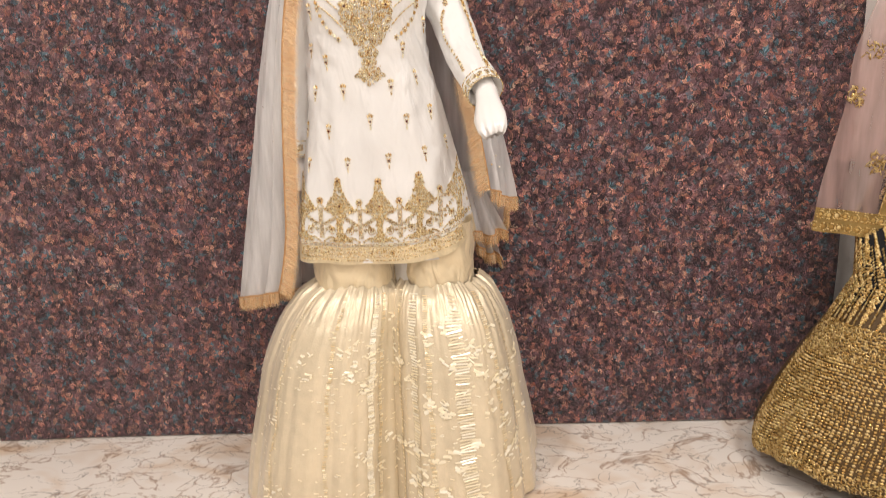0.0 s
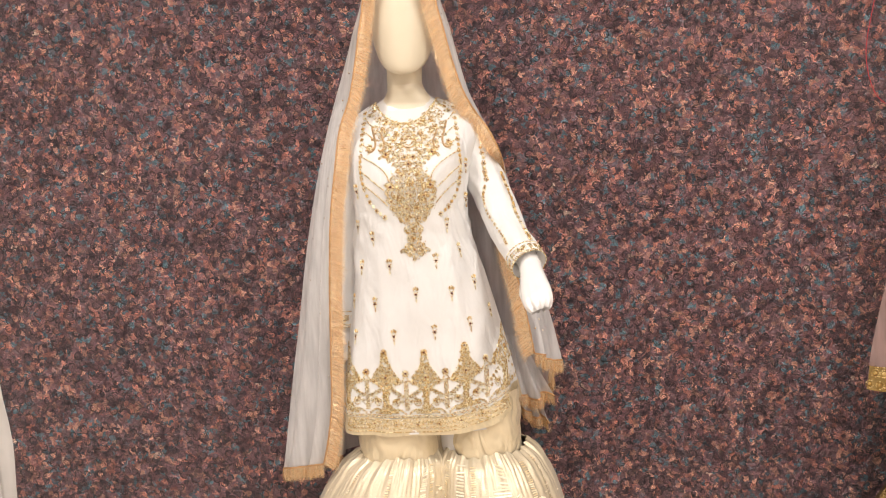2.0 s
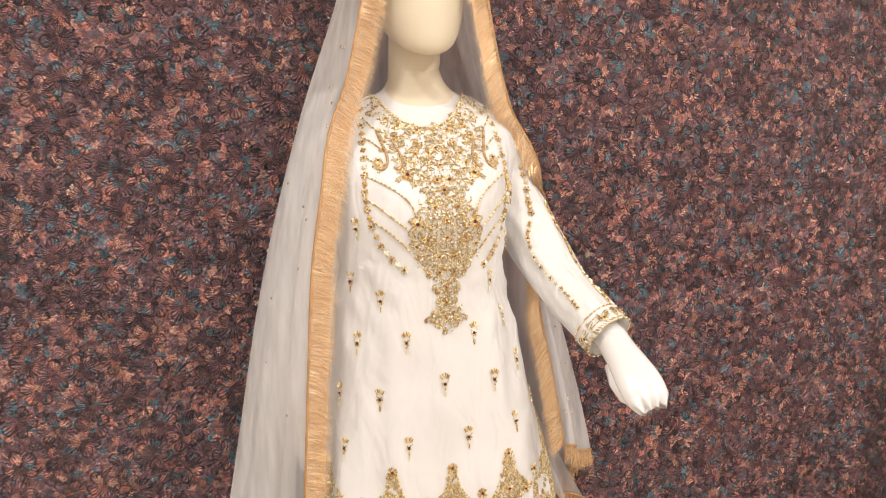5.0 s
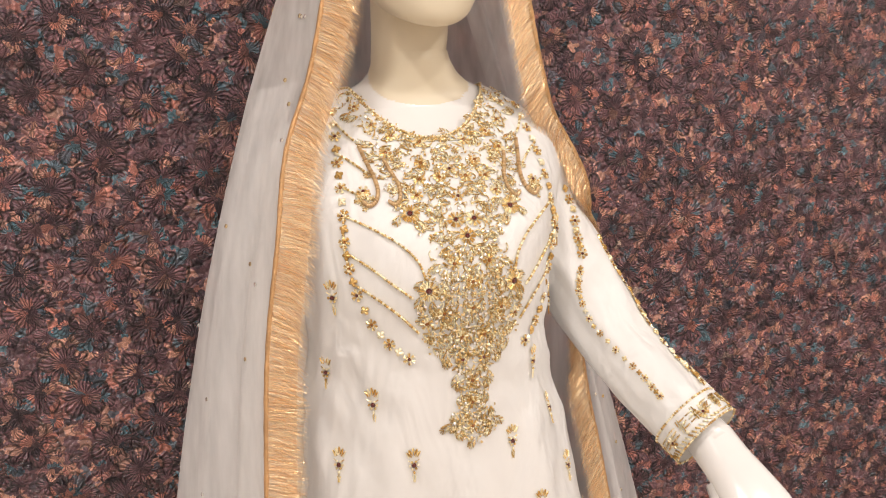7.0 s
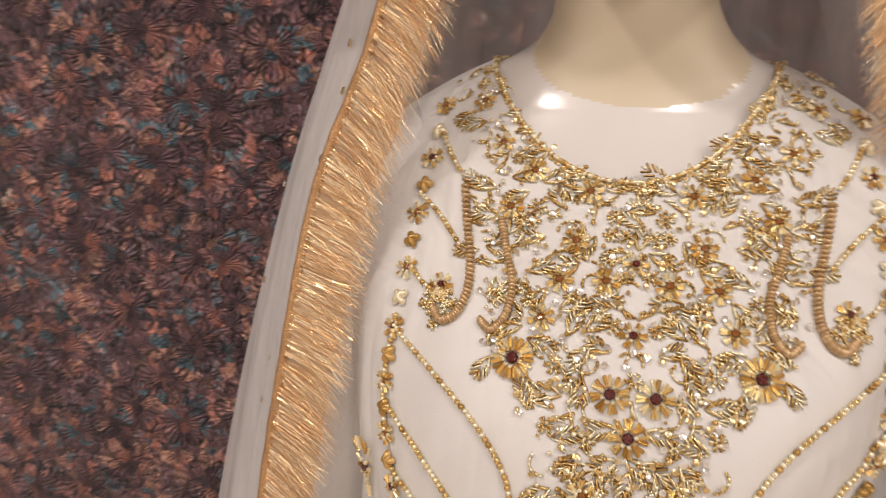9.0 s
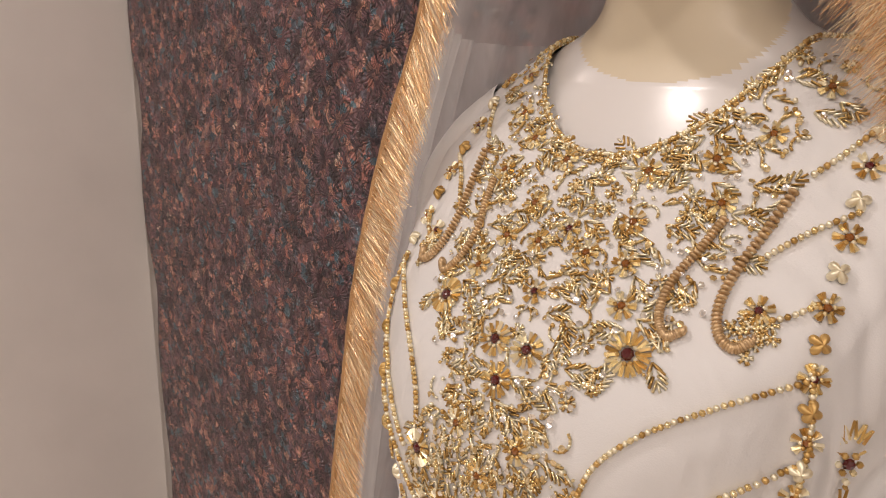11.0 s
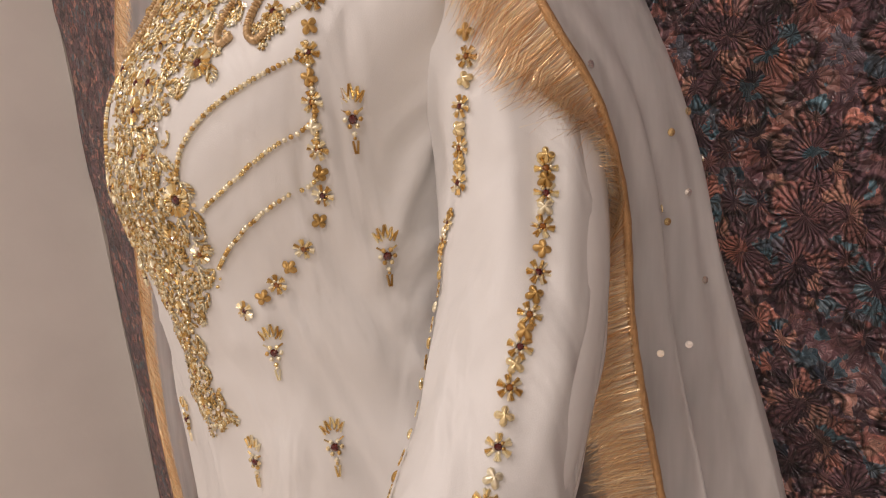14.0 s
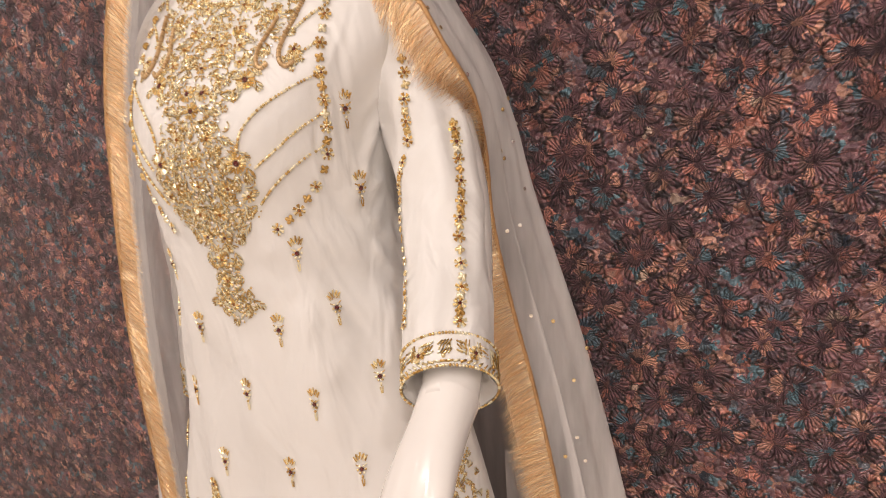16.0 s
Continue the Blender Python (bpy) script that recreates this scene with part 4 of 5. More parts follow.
def stone_flower(name, r, stone, petals=8, ring=True):
    """A mesh of a flower of metal tubes round a faceted stone."""
    b = Batch()
    for i in range(petals):
        a = 2 * math.pi * i / petals
        for side in (-1, 1):
            b.add(*BUGLE, at(math.cos(a + side * 0.13) * r * 0.70, math.sin(a + side * 0.13) * r * 0.70, 0.0006) @ rot(a + side * 0.25) @ sc(r * 0.30, 0.0007 + r * 0.035, 0.0009))
        if ring:
            b.add(*BEAD, at(math.cos(a + 0.2) * r * 0.42, math.sin(a + 0.2) * r * 0.42, 0.0008) @ sc(0.0011, 0.0011, 0.0011))
    me = bpy.data.meshes.new(name)
    me.from_pydata([tuple(map(float, q)) for q in np.concatenate(b.v)], [], b.f)
    me.materials.append(GOLD)
    GEMS[me.name] = gem(stone, r * 0.30)
    return me


def pearl_cluster(name, r):
    """Four gold pearls pressed together."""
    n, rows, v = 32, 7, []
    for j in range(rows):
        h = j / (rows - 1)
        for i in range(n):
            a = 2 * math.pi * i / n
            lobe = 0.42 + 0.58 * abs(math.cos(2 * a)) ** 0.8
            q = math.sqrt(max(0.0, 1 - h * h)) if j < rows - 1 else 0.05
            v.append((1.9 * r * lobe * q * math.cos(a), 1.9 * r * lobe * q * math.sin(a), h * r * (0.8 + 0.7 * lobe)))
    me = bpy.data.meshes.new(name)
    me.from_pydata(v, [], grid_faces(n, rows) + [tuple(range((rows - 1) * n, rows * n))])
    me.materials.append(GOLD)
    me.polygons.foreach_set("use_smooth", [True] * len(me.polygons))
    return me


def sprig(name):
    """A small motif: a fan of leaves over a stone with a drop hanging below."""
    b = Batch()
    for i in range(5):
        a = math.pi / 2 + (i - 2) * 0.30
        d = 0.0125 - abs(i - 2) * 0.0016
        for side in (-1, 1):
            b.add(*BUGLE, at(math.cos(a) * d + side * 0.0008, 0.0055 + math.sin(a) * d * 0.8, 0.0005) @ rot(a + side * 0.15) @ sc(0.0034, 0.0007, 0.0007))
    for i in range(6):
        a = math.pi / 3 * i
        b.add(*BEAD, at(math.cos(a) * 0.0042, math.sin(a) * 0.0042, 0.0008) @ sc(0.0016, 0.0016, 0.0014))
    for i, (y, w) in enumerate(((-0.0078, 0.0016), (-0.0102, 0.0012))):
        b.add(*BEAD, at(0, y, 0.0006) @ sc(w, w, w))
    for side in (-1, 1):
        b.add(*BUGLE, at(side * 0.0010, -0.0150, 0.0004) @ rot(math.pi / 2 - side * 0.12) @ sc(0.0036, 0.0007, 0.0007))
        b.add(*BUGLE, at(side * 0.0042, 0.0045, 0.0005) @ rot(0.6 * side) @ sc(0.0022, 0.0006, 0.0006))
    me = bpy.data.meshes.new(name)
    me.from_pydata([tuple(map(float, q)) for q in np.concatenate(b.v)], [], b.f)
    me.materials.append(GOLD)
    GEMS[me.name] = gem(STONE, 0.0027)
    return me


BIG, MID, SMALL = stone_flower("flower", 0.0098, STONE, 10), stone_flower("flower", 0.0085, STONE, 8), stone_flower("flower", 0.0066, AMBER, 7)
PLAIN, DARK, PEARLS, SPRIG = stone_flower("flower", 0.0062, AMBER, 6), stone_flower("flower", 0.0064, STONE, 6), pearl_cluster("pearls", 0.0026), sprig("sprig")

MX = -0.108
# stone flowers of the yoke: distance from the middle, height, kind; both sides
placed = []
for u, z, me in ((0.053, 1.284, BIG), (0.045, 1.211, BIG), (0.0095, 1.2755, MID), (0.062, 1.343, SMALL), (0.029, 1.331, SMALL), (0.092, 1.307, DARK),
                 (0.014, 1.316, SMALL), (0.042, 1.300, SMALL), (0.024, 1.352, SMALL), (0.011, 1.136, DARK), (0.018, 1.235, SMALL), (0.030, 1.187, SMALL),
                 (0.047, 1.178, SMALL), (0.035, 1.315, SMALL), (0.012, 1.160, SMALL), (0.052, 1.360, SMALL), (0.070, 1.372, PLAIN), (0.083, 1.392, PLAIN)):
    for side in (-1, 1):
        m = front(MX + side * u, z)
        if m:
            jewel("flower", me, m @ rot(rnd.uniform(0, 1)), tunic)
            placed.append((MX + side * u, z, 0.008 if me in (SMALL, PLAIN, DARK) else 0.0125))
for z, me in ((1.260, MID), (1.297, DARK), (1.3235, DARK), (1.216, SMALL), (1.190, SMALL), (1.088, SMALL), (1.062, SMALL), (1.112, SMALL)):
    jewel("flower", me, front(MX - 0.001, z), tunic)
    placed.append((MX, z, 0.0075))

HALF = curve([(1.045, 0.006), (1.058, 0.022), (1.070, 0.026), (1.080, 0.022), (1.090, 0.014), (1.115, 0.017), (1.132, 0.024), (1.142, 0.034), (1.158, 0.046), (1.18, 0.053),
              (1.20, 0.055), (1.22, 0.052), (1.235, 0.040), (1.248, 0.034), (1.262, 0.037), (1.272, 0.050), (1.283, 0.066), (1.292, 0.064), (1.30, 0.068), (1.315, 0.074), (1.33, 0.080), (1.345, 0.084), (1.36, 0.088), (1.385, 0.094), (1.41, 0.10)])
LINE = [p for p in NECKLINE if p.y < 1.875]


def in_yoke(x, z):
    u = abs(x - MX)
    if u > float(HALF(z)[0]):
        return False
    d = min(math.hypot(p.x - x, p.z - z) for p in LINE[::3])
    if z > 1.352 and u > 0.03:
        return d < 0.036
    return True


spots = []
for _ in range(8000):
    z = rnd.uniform(1.045, 1.408)
    u = rnd.uniform(0, float(HALF(z)[0]))
    x = MX + u
    gap = 0.0061 if z > 1.255 else 0.0054
    if u < gap * 0.5:
        u, x = 0.0, MX
    if not in_yoke(x, z) or any(abs(a - x) < gap and math.hypot(a - x, b - z) < gap for a, b in spots):
        continue
    if any(math.hypot(a - x, b - z) < r * 0.85 for a, b, r in placed):
        continue
    spots.append((x, z))
    kind, ang, size = rnd.random(), rnd.uniform(-2.6, -0.4) if z < 1.255 else rnd.uniform(0, 6.28), rnd.uniform(0.85, 1.2)
    for side in ((1, -1) if u > 0 else (1,)):
        m = front(MX + side * u, z)
        if not m:
            continue
        a = ang if side > 0 else math.pi - ang
        if kind < 0.40:
            leaf(m, a, 0.0105 * size, 5)
        elif kind < 0.58:
            scroll(m, a, 0.0048 * size, 2.6 * side, 6)
        elif kind < 0.76:
            rosette(m, 0.0042 * size, 6)
        else:
            for i in range(3):
                bugle(m, math.cos(a) * 0.002 * i, math.sin(a) * 0.002 * i + i * 0.0012, a + 0.25 * (i - 1), 0.0028, 0.0007)
            bead(m, -math.cos(a) * 0.003, -math.sin(a) * 0.003, 0.0014)
        for _k in range(2):
            dx, dy = rnd.uniform(-0.005, 0.005), rnd.uniform(-0.005, 0.005)
            tilt = Matrix.Rotation(rnd.uniform(-0.5, 0.5), 4, "X") @ Matrix.Rotation(rnd.uniform(-0.5, 0.5), 4, "Y")
            if rnd.random() < 0.6:
                spark.add(*DISC, m @ at(dx, dy, 0.001) @ tilt @ sc(0.0016, 0.0016, 0.0016))
            else:
                bead(m, dx, dy, rnd.uniform(0.0008, 0.0013))

# coiled bronze cords beside the yoke
for side in (-1, 1):
    for rows, r in ((((0.087, 1.350), (0.083, 1.334), (0.079, 1.320), (0.078, 1.307), (0.082, 1.297), (0.089, 1.293), (0.094, 1.297)), 0.0025),
                    (((0.066, 1.337), (0.062, 1.325), (0.057, 1.312), (0.058, 1.300), (0.064, 1.293), (0.070, 1.296)), 0.0023)):
        c = curve([(i, *p) for i, p in enumerate(rows)])
        coil = Batch()
        for t in np.linspace(0, len(rows) - 1, 46):
            p, q = c(t), c(min(t + 0.05, len(rows) - 1))
            m = front(MX + side * p[0], p[1], 0.002)
            if m:
                coil.add(*ball(8, 3), m @ rot(math.atan2(q[1] - p[1], side * (q[0] - p[0]) + 1e-9)) @ sc(0.0012, r, r))
        coil.done("coiled_cord", CORD, tunic, "thick bronze coiled cord")
    for i in range(14):
        a = i * 0.7
        m = front(MX + side * (0.092 + 0.0075 * math.cos(a) * (0.5 + 0.5 * (i % 2))), 1.298 + 0.0075 * math.sin(a) * (0.5 + 0.5 * (i % 2)))
        if m:
            rosette(m, 0.0032, 5)

# chains of beads that swing out to the columns of flowers
COLUMN = ((0.106, 1.388), (0.108, 1.362), (0.111, 1.336), (0.112, 1.311), (0.114, 1.285), (0.116, 1.260), (0.114, 1.235), (0.109, 1.209), (0.097, 1.179), (0.082, 1.158), (0.064, 1.142))


def chain(points, side, step=0.0023):
    c = curve([(i, *p) for i, p in enumerate(points)])
    last = None
    for t in np.linspace(0, len(points) - 1, 900):
        p = Vector((MX + side * c(t)[0], c(t)[1]))
        if last is None or (p - last).length > step:
            last = p
            m = front(p.x, p.y)
            if m:
                bead(m, 0, 0, 0.0016)


for side in (-1, 1):
    for k, (u, z) in enumerate(COLUMN):
        m = front(MX + side * u, z)
        if m:
            jewel("flower", DARK if k % 3 == 1 else PLAIN, m @ rot(k), tunic)
        if k + 1 < len(COLUMN):
            u2, z2 = COLUMN[k + 1]
            m = front(MX + side * (u + u2) / 2, (z + z2) / 2)
            if m:
                tagged(share("bead_quad", PEARLS, m @ rot(k * 0.3), tunic), kind="stuff")
    chain(((0.104, 1.374), (0.097, 1.364), (0.090, 1.356)), side)
    chain(((0.111, 1.345), (0.098, 1.336), (0.085, 1.324)), side)
    chain(((0.111, 1.313), (0.103, 1.307), (0.096, 1.304)), side)
    chain(((0.112, 1.284), (0.090, 1.272), (0.068, 1.257), (0.053, 1.240), (0.047, 1.222)), side)
    chain(((0.115, 1.250), (0.096, 1.236), (0.078, 1.220), (0.060, 1.205)), side)
    chain(((0.111, 1.220), (0.090, 1.204), (0.070, 1.186), (0.054, 1.168)), side)
    chain(((0.113, 1.290), (0.1165, 1.26), (0.114, 1.232)), side)

# rope of beads on the neckline, in two rows
ring = Batch()
for i in range(len(NECKLINE)):
    p, q = NECKLINE[i], NECKLINE[(i + 1) % len(NECKLINE)]
    n = max(1, int((q - p).length / 0.0011))
    for k in range(n):
        w = p.lerp(q, k / n)
        out = Vector((w.x + 0.113, w.y - 1.872, 0.02)).normalized()
        ring.add(*BEAD, Matrix.Translation(w + out * 0.0012 + Vector((0, 0, rnd.uniform(-0.0004, 0.0004)))) @ sc(0.0014, 0.0014, 0.0014))
        if k % 2 == 0:
            ring.add(*BEAD, Matrix.Translation(w + out * 0.0018 - Vector((0, 0, 0.0026))) @ sc(0.0012, 0.0012, 0.0012))
ring.done("neck_piping", GOLD, tunic, "gold bead rope on the neckline")

# scattered sprigs
SPRIGS = ((-0.246, 1.120), (-0.207, 1.093), (-0.242, 1.024), (-0.172, 1.027), (-0.270, 0.940), (-0.214, 0.937), (-0.114, 0.958), (-0.063, 1.034), (-0.033, 1.115), (-0.008, 1.053), (0.022, 0.972),
          (-0.031, 0.955), (-0.270, 0.857), (-0.174, 0.859), (-0.077, 0.866), (0.007, 0.878), (0.055, 0.897), (-0.238, 1.205), (-0.300, 0.86))
for x, z in SPRIGS:
    m = front(x, z)
    if m:
        jewel("sprig", SPRIG, m, tunic)

# two sprigs on the flank under the arm
for p, nr in (((0.018, 1.790, 1.249), (0.72, -0.69, 0.0)), ((0.013, 1.806, 1.168), (0.85, -0.52, 0.0))):
    nr = Vector(nr).normalized()
    jewel("sprig", SPRIG, plane_at(Vector(p) + nr * 0.0015, nr), tunic)

# ---- the worked border of the hem ----
def at_hem(u, h):
    """A place of the border: u along the front from the middle, h above the hem."""
    x = MX + u
    th = math.acos(max(-1, min(1, (x + 0.105) / 0.222)))
    return front(x, hem_z(-th) + 0.003 + h)


def hem_dot(u, h, r=0.0013):
    m = at_hem(u, h)
    if m:
        bead(m, 0, 0, r)


for h in (0.003, 0.040, 0.044):
    for u in np.arange(-0.195, 0.200, 0.0026):
        hem_dot(u, h, 0.0014)
for u in np.arange(-0.192, 0.198, 0.0055):
    for h in (0.012, 0.022, 0.032):
        m = at_hem(u + rnd.uniform(-0.001, 0.001), h + rnd.uniform(-0.002, 0.002))
        if m:
            (leaf(m, rnd.uniform(0, 6.28), 0.005, 3) if rnd.random() < 0.55 else rosette(m, 0.0036, 5))
            spark.add(*DISC, m @ at(0.002, 0.001, 0.001) @ sc(0.0016, 0.0016, 0.0016))
for k, u in enumerate(np.arange(-0.18, 0.19, 0.052)):
    m = at_hem(u, 0.022)
    if m:
        jewel("flower", DARK, m, tunic)
KITE = curve([(0.094, 0.005), (0.106, 0.008), (0.117, 0.021), (0.126, 0.031), (0.138, 0.026), (0.152, 0.016), (0.168, 0.008), (0.184, 0.005), (0.196, 0.003)])
for k in range(-2, 3):
    bar = 0.050 + (k - 1) * 0.0955
    for h in np.arange(0.058, 0.130, 0.0028):
        for d in (-0.0042, -0.0014, 0.0014, 0.0042):
            hem_dot(bar + d, h, 0.0013)
    m = at_hem(bar, 0.146)
    if m:
        jewel("flower", MID, m, tunic)
    mid = bar + 0.0478
    # kite of dense beads over a stem with spreading scrolls
    for h in np.arange(0.096, 0.194, 0.0046):
        w = float(KITE(h)[0])
        for u in np.arange(-w, w + 0.001, 0.0046):
            m = at_hem(mid + u + rnd.uniform(-0.001, 0.001), h + rnd.uniform(-0.001, 0.001))
            if m and rnd.random() < 0.85:
                (leaf(m, rnd.uniform(0.3, 2.8), 0.0052, 3) if rnd.random() < 0.5 else rosette(m, 0.0031, 6))
        for side in (-1, 1):
            hem_dot(mid + side * (w + 0.002), h, 0.0014)
            hem_dot(mid + side * (w + 0.002), h + 0.0023, 0.0014)
    # thick stem and a dense foot of scrolls
    for h in np.arange(0.050, 0.100, 0.0044):
        w = 0.0065 + 0.020 * max(0.0, (0.066 - h) / 0.016) ** 1.5
        for u in np.arange(-w, w + 0.001, 0.0048):
            m = at_hem(mid + u + rnd.uniform(-0.001, 0.001), h)
            if m:
                (leaf(m, rnd.uniform(0.3, 2.8), 0.0048, 3) if rnd.random() < 0.6 else rosette(m, 0.0030, 6))
    for side in (-1, 1):
        for q in range(5):
            m = at_hem(mid + side * (0.010 + 0.006 * q), 0.104 - 0.004 * q)
            if m:
                leaf(m, math.pi / 2 - side * 0.9, 0.0085, 4)
        m = at_hem(mid + side * 0.022, 0.076)
        if m:
            for q in range(11):
                bugle(m, 0.0085 * math.cos(q * 0.57), 0.0085 * math.sin(q * 0.57), q * 0.57 + 1.57, 0.0022, 0.0009)
    # swags that tie the kite to the bars
    for side in (-1, 1):
        for t in np.linspace(0, 1, 11):
            hem_dot(mid + side * (0.030 + 0.016 * t), 0.131 - 0.006 * math.sin(math.pi * t) + 0.012 * t * t, 0.0015)
            hem_dot(mid + side * (0.030 + 0.016 * t), 0.127 - 0.006 * math.sin(math.pi * t) + 0.012 * t * t, 0.0013)
    m = at_hem(mid, 0.196)
    if m:
        jewel("flower", MID, m, tunic)
    m = at_hem(mid, 0.136)
    if m:
        jewel("flower", MID, m, tunic)
    for h in np.arange(0.055, 0.125, 0.003):
        for d in (-0.0016, 0.0016):
            hem_dot(mid + d, h, 0.0014)
    for side in (-1, 1):
        for h in (0.078, 0.125):
            m = at_hem(mid + side * (0.022 if h < 0.1 else 0.029), h if h < 0.1 else 0.124)
            if m:
                jewel("flower", DARK, m, tunic)
        for i in range(16):
            t = i / 15
            m = at_hem(mid + side * (0.004 + 0.036 * t), 0.060 + 0.030 * math.sin(t * 2.4) - 0.012 * t)
            if m:
                bugle(m, 0, 0, side * (0.9 - 1.6 * t), 0.0016, 0.0006)
                if i % 4 == 1:
                    leaf(m, math.pi / 2 - side * 0.5, 0.006, 3)
        for i in range(9):
            t = i / 8
            m = at_hem(mid + side * (0.006 + 0.036 * t), 0.049 + 0.010 * math.sin(math.pi * t))
            if m:
                rosette(m, 0.003, 5)
gold.done("bead_embroidery", GOLD, tunic, "dense gold bead and metal thread work")
spark.done("sequin_work", SEQUIN, tunic, "clear and gold sequins")

# gilt tape along the hem
hv = []
for dz in (-0.004, 0.040):
    for i in range(NU):
        th = 2 * math.pi * i / NU
        z = hem_z(th) + 0.001 + dz
        hv.append(torso(th, z, 0.0042 + drape(th, z)))
obj("hem_tape", hv, grid_faces(NU, 2), mat("gilt_tape", (0.70, 0.59, 0.39), 0.4, 0.3, 0.15, 120, 0.4, 700), tunic, "woven gold hem tape")

# ---- the embroidery of the sleeves ----
bs = bmesh.new()
bs.from_mesh(sl_ob.data)
SL_TREE = BVHTree.FromBMesh(bs)
bs.free()
SL_AXIS = [Vector(p[:3]) for p in SLEEVE_L(np.linspace(-0.5, 4.7, 60))]


def on_sleeve(p, lift=0.0012):
    hit, normal, _, _ = SL_TREE.find_nearest(Vector(p))
    c = min(SL_AXIS, key=lambda q: (q - hit).length)
    if normal.dot(hit - c) < 0:
        normal = -normal
    return plane_at(hit + normal * lift, normal)


def sleeve_column(points, count, start=0, size=1.0):
    c = curve([(i, *p) for i, p in enumerate(points)])
    for k in range(count):
        m = on_sleeve(c((len(points) - 1) * k / (count - 1))) @ sc(size, size, size * size)
        if k % 2 == 0:
            tagged(share("bead_quad", PEARLS, m @ rot(0.2 * k), tunic), kind="stuff")
        else:
            jewel("flower", DARK if (k // 2 + start) % 2 else PLAIN, m @ rot(k), tunic)


sleeve_column(((0.060, 1.836, 1.290), (0.063, 1.835, 1.244), (0.068, 1.827, 1.210)), 8)
sleeve_column(((0.104, 1.845, 1.225), (0.110, 1.835, 1.198), (0.122, 1.808, 1.160), (0.131, 1.783, 1.134), (0.144, 1.749, 1.091), (0.152, 1.722, 1.066)), 22)
sleeve_column(((0.064, 1.822, 1.194), (0.058, 1.812, 1.168), (0.064, 1.785, 1.128), (0.088, 1.738, 1.090), (0.101, 1.713, 1.067)), 22, 1, 0.68)
# cuff
for fn, count in ((SLEEVE_L, 2), (SLEEVE_R, 1)):
    cuff, work = [], Batch()
    ax = fn(np.linspace(4.20, 4.70, 8))
    v, f = tube(ax[:, :3], ax[:, 3] + 0.0012, 48, ends=False)
    obj("cuff", v, f, SILK, tunic, "white cuff with gold scroll work")
    for row in range(8):
        for i in range(96):
            a = Vector(v[row * 48 + (i // 2)])
            if i % 2:
                a = a.lerp(Vector(v[row * 48 + (i // 2 + 1) % 48]), 0.5)
            nrm = (a - Vector(ax[row, :3])).normalized()
            m = plane_at(a + nrm * 0.001, nrm)
            if row in (0, 7):
                work.add(*BEAD, m @ sc(0.0015, 0.0015, 0.0015))
            if row == 6 and i % 2 == 0:
                work.add(*BUGLE, m @ sc(0.0028, 0.0012, 0.001))
            if row in (2, 3, 4) and i % 6 < 4:
                work.add(*BUGLE, m @ rot(1.57 + (0.7 if i % 8 < 2 else -0.7) * (1 if row != 3 else 0.4)) @ sc(0.003, 0.0008, 0.0008))
            if row == 5 and i % 9 == 2:
                work.add(*BEAD, m @ sc(0.0022, 0.0022, 0.0018))
    work.done("cuff_work", GOLD, tunic, "gold bead scrolls")
    for i in range(5, 48, 9):
        p = Vector(v[4 * 48 + i])
        nrm = (p - Vector(ax[4, :3])).normalized()
        jewel("flower", DARK, plane_at(p + nrm * 0.001, nrm), tunic)

# small sequins scattered over the veil
VS = ball(8, 2, 0.25)
vme = bpy.data.meshes.new("sequin")
vme.from_pydata(VS[0], [], VS[1])
vme.materials.append(SEQUIN)
rnd = random.Random(4)
for k in range(120):
    s, t = rnd.random(), rnd.uniform(0.1, 0.97)
    p, q, r = veil_point(s, t), veil_point(min(1, s + 0.01), t), veil_point(s, min(1, t + 0.01))
    nr = (q - p).cross(r - p)
    if nr.length > 1e-9:
        c = Vector((AX, 1.87, p.z))
        if nr.dot(p - c) < 0:
            nr = -nr
        share("sequin", vme, plane_at(p + nr.normalized() * 0.0012, nr) @ sc(0.0027, 0.0027, 0.0027), veil)

# ---- the second outfit, of black velvet and antique gold ----
gown = thing("gown", "black velvet flared gown with dense antique gold beadwork", "gown")
GX, GY = 1.44, 1.775
PROFILE = curve([(0.055, 0.585, 0.0), (0.075, 0.590, 0.0), (0.12, 0.580, 0.0), (0.20, 0.548, 0), (0.30, 0.498, 0), (0.37, 0.458, 0), (0.42, 0.428, 0), (0.50, 0.385, 0), (0.62, 0.325, 0), (0.75, 0.262, 0), (0.95, 0.205, 0), (1.15, 0.190, 0), (1.33, 0.150, 0), (1.42, 0.060, 0)])


def gown_point(a, z, lift=0.0):
    r = float(PROFILE(z)[0]) + lift
    low = max(0.0, min(1.0, (0.5 - z) / 0.4))
    r += low * (0.014 * math.sin(7 * a + 1) + 0.006 * math.sin(17 * a))
    high = max(0.0, min(1.0, (z - 0.52) / 0.14))
    return Vector((GX + r * math.cos(a), GY + 0.165 * high + r * math.sin(a) * (0.5 - 0.2 * high), z + low * 0.014 * math.sin(7 * a + 2)))


n = 160
zs = np.linspace(0.06, 0.47, 36)
obj("skirt", [gown_point(2 * math.pi * i / n, z) for z in zs for i in range(n)], grid_faces(n, 36), mat("gold_ground", (0.11, 0.066, 0.026), 0.55, 0.3, 0.2, 60, 0.3, 300), gown, "gold-brown beaded flared skirt")
zs = np.linspace(0.47, 1.42, 40)
obj("bodice", [gown_point(2 * math.pi * i / n, z) for z in zs for i in range(n)], grid_faces(n, 40), VELVET, gown, "black velvet bodice")
beads, band, scrolls = Batch(), Batch(), Batch()
rnd = random.Random(17)


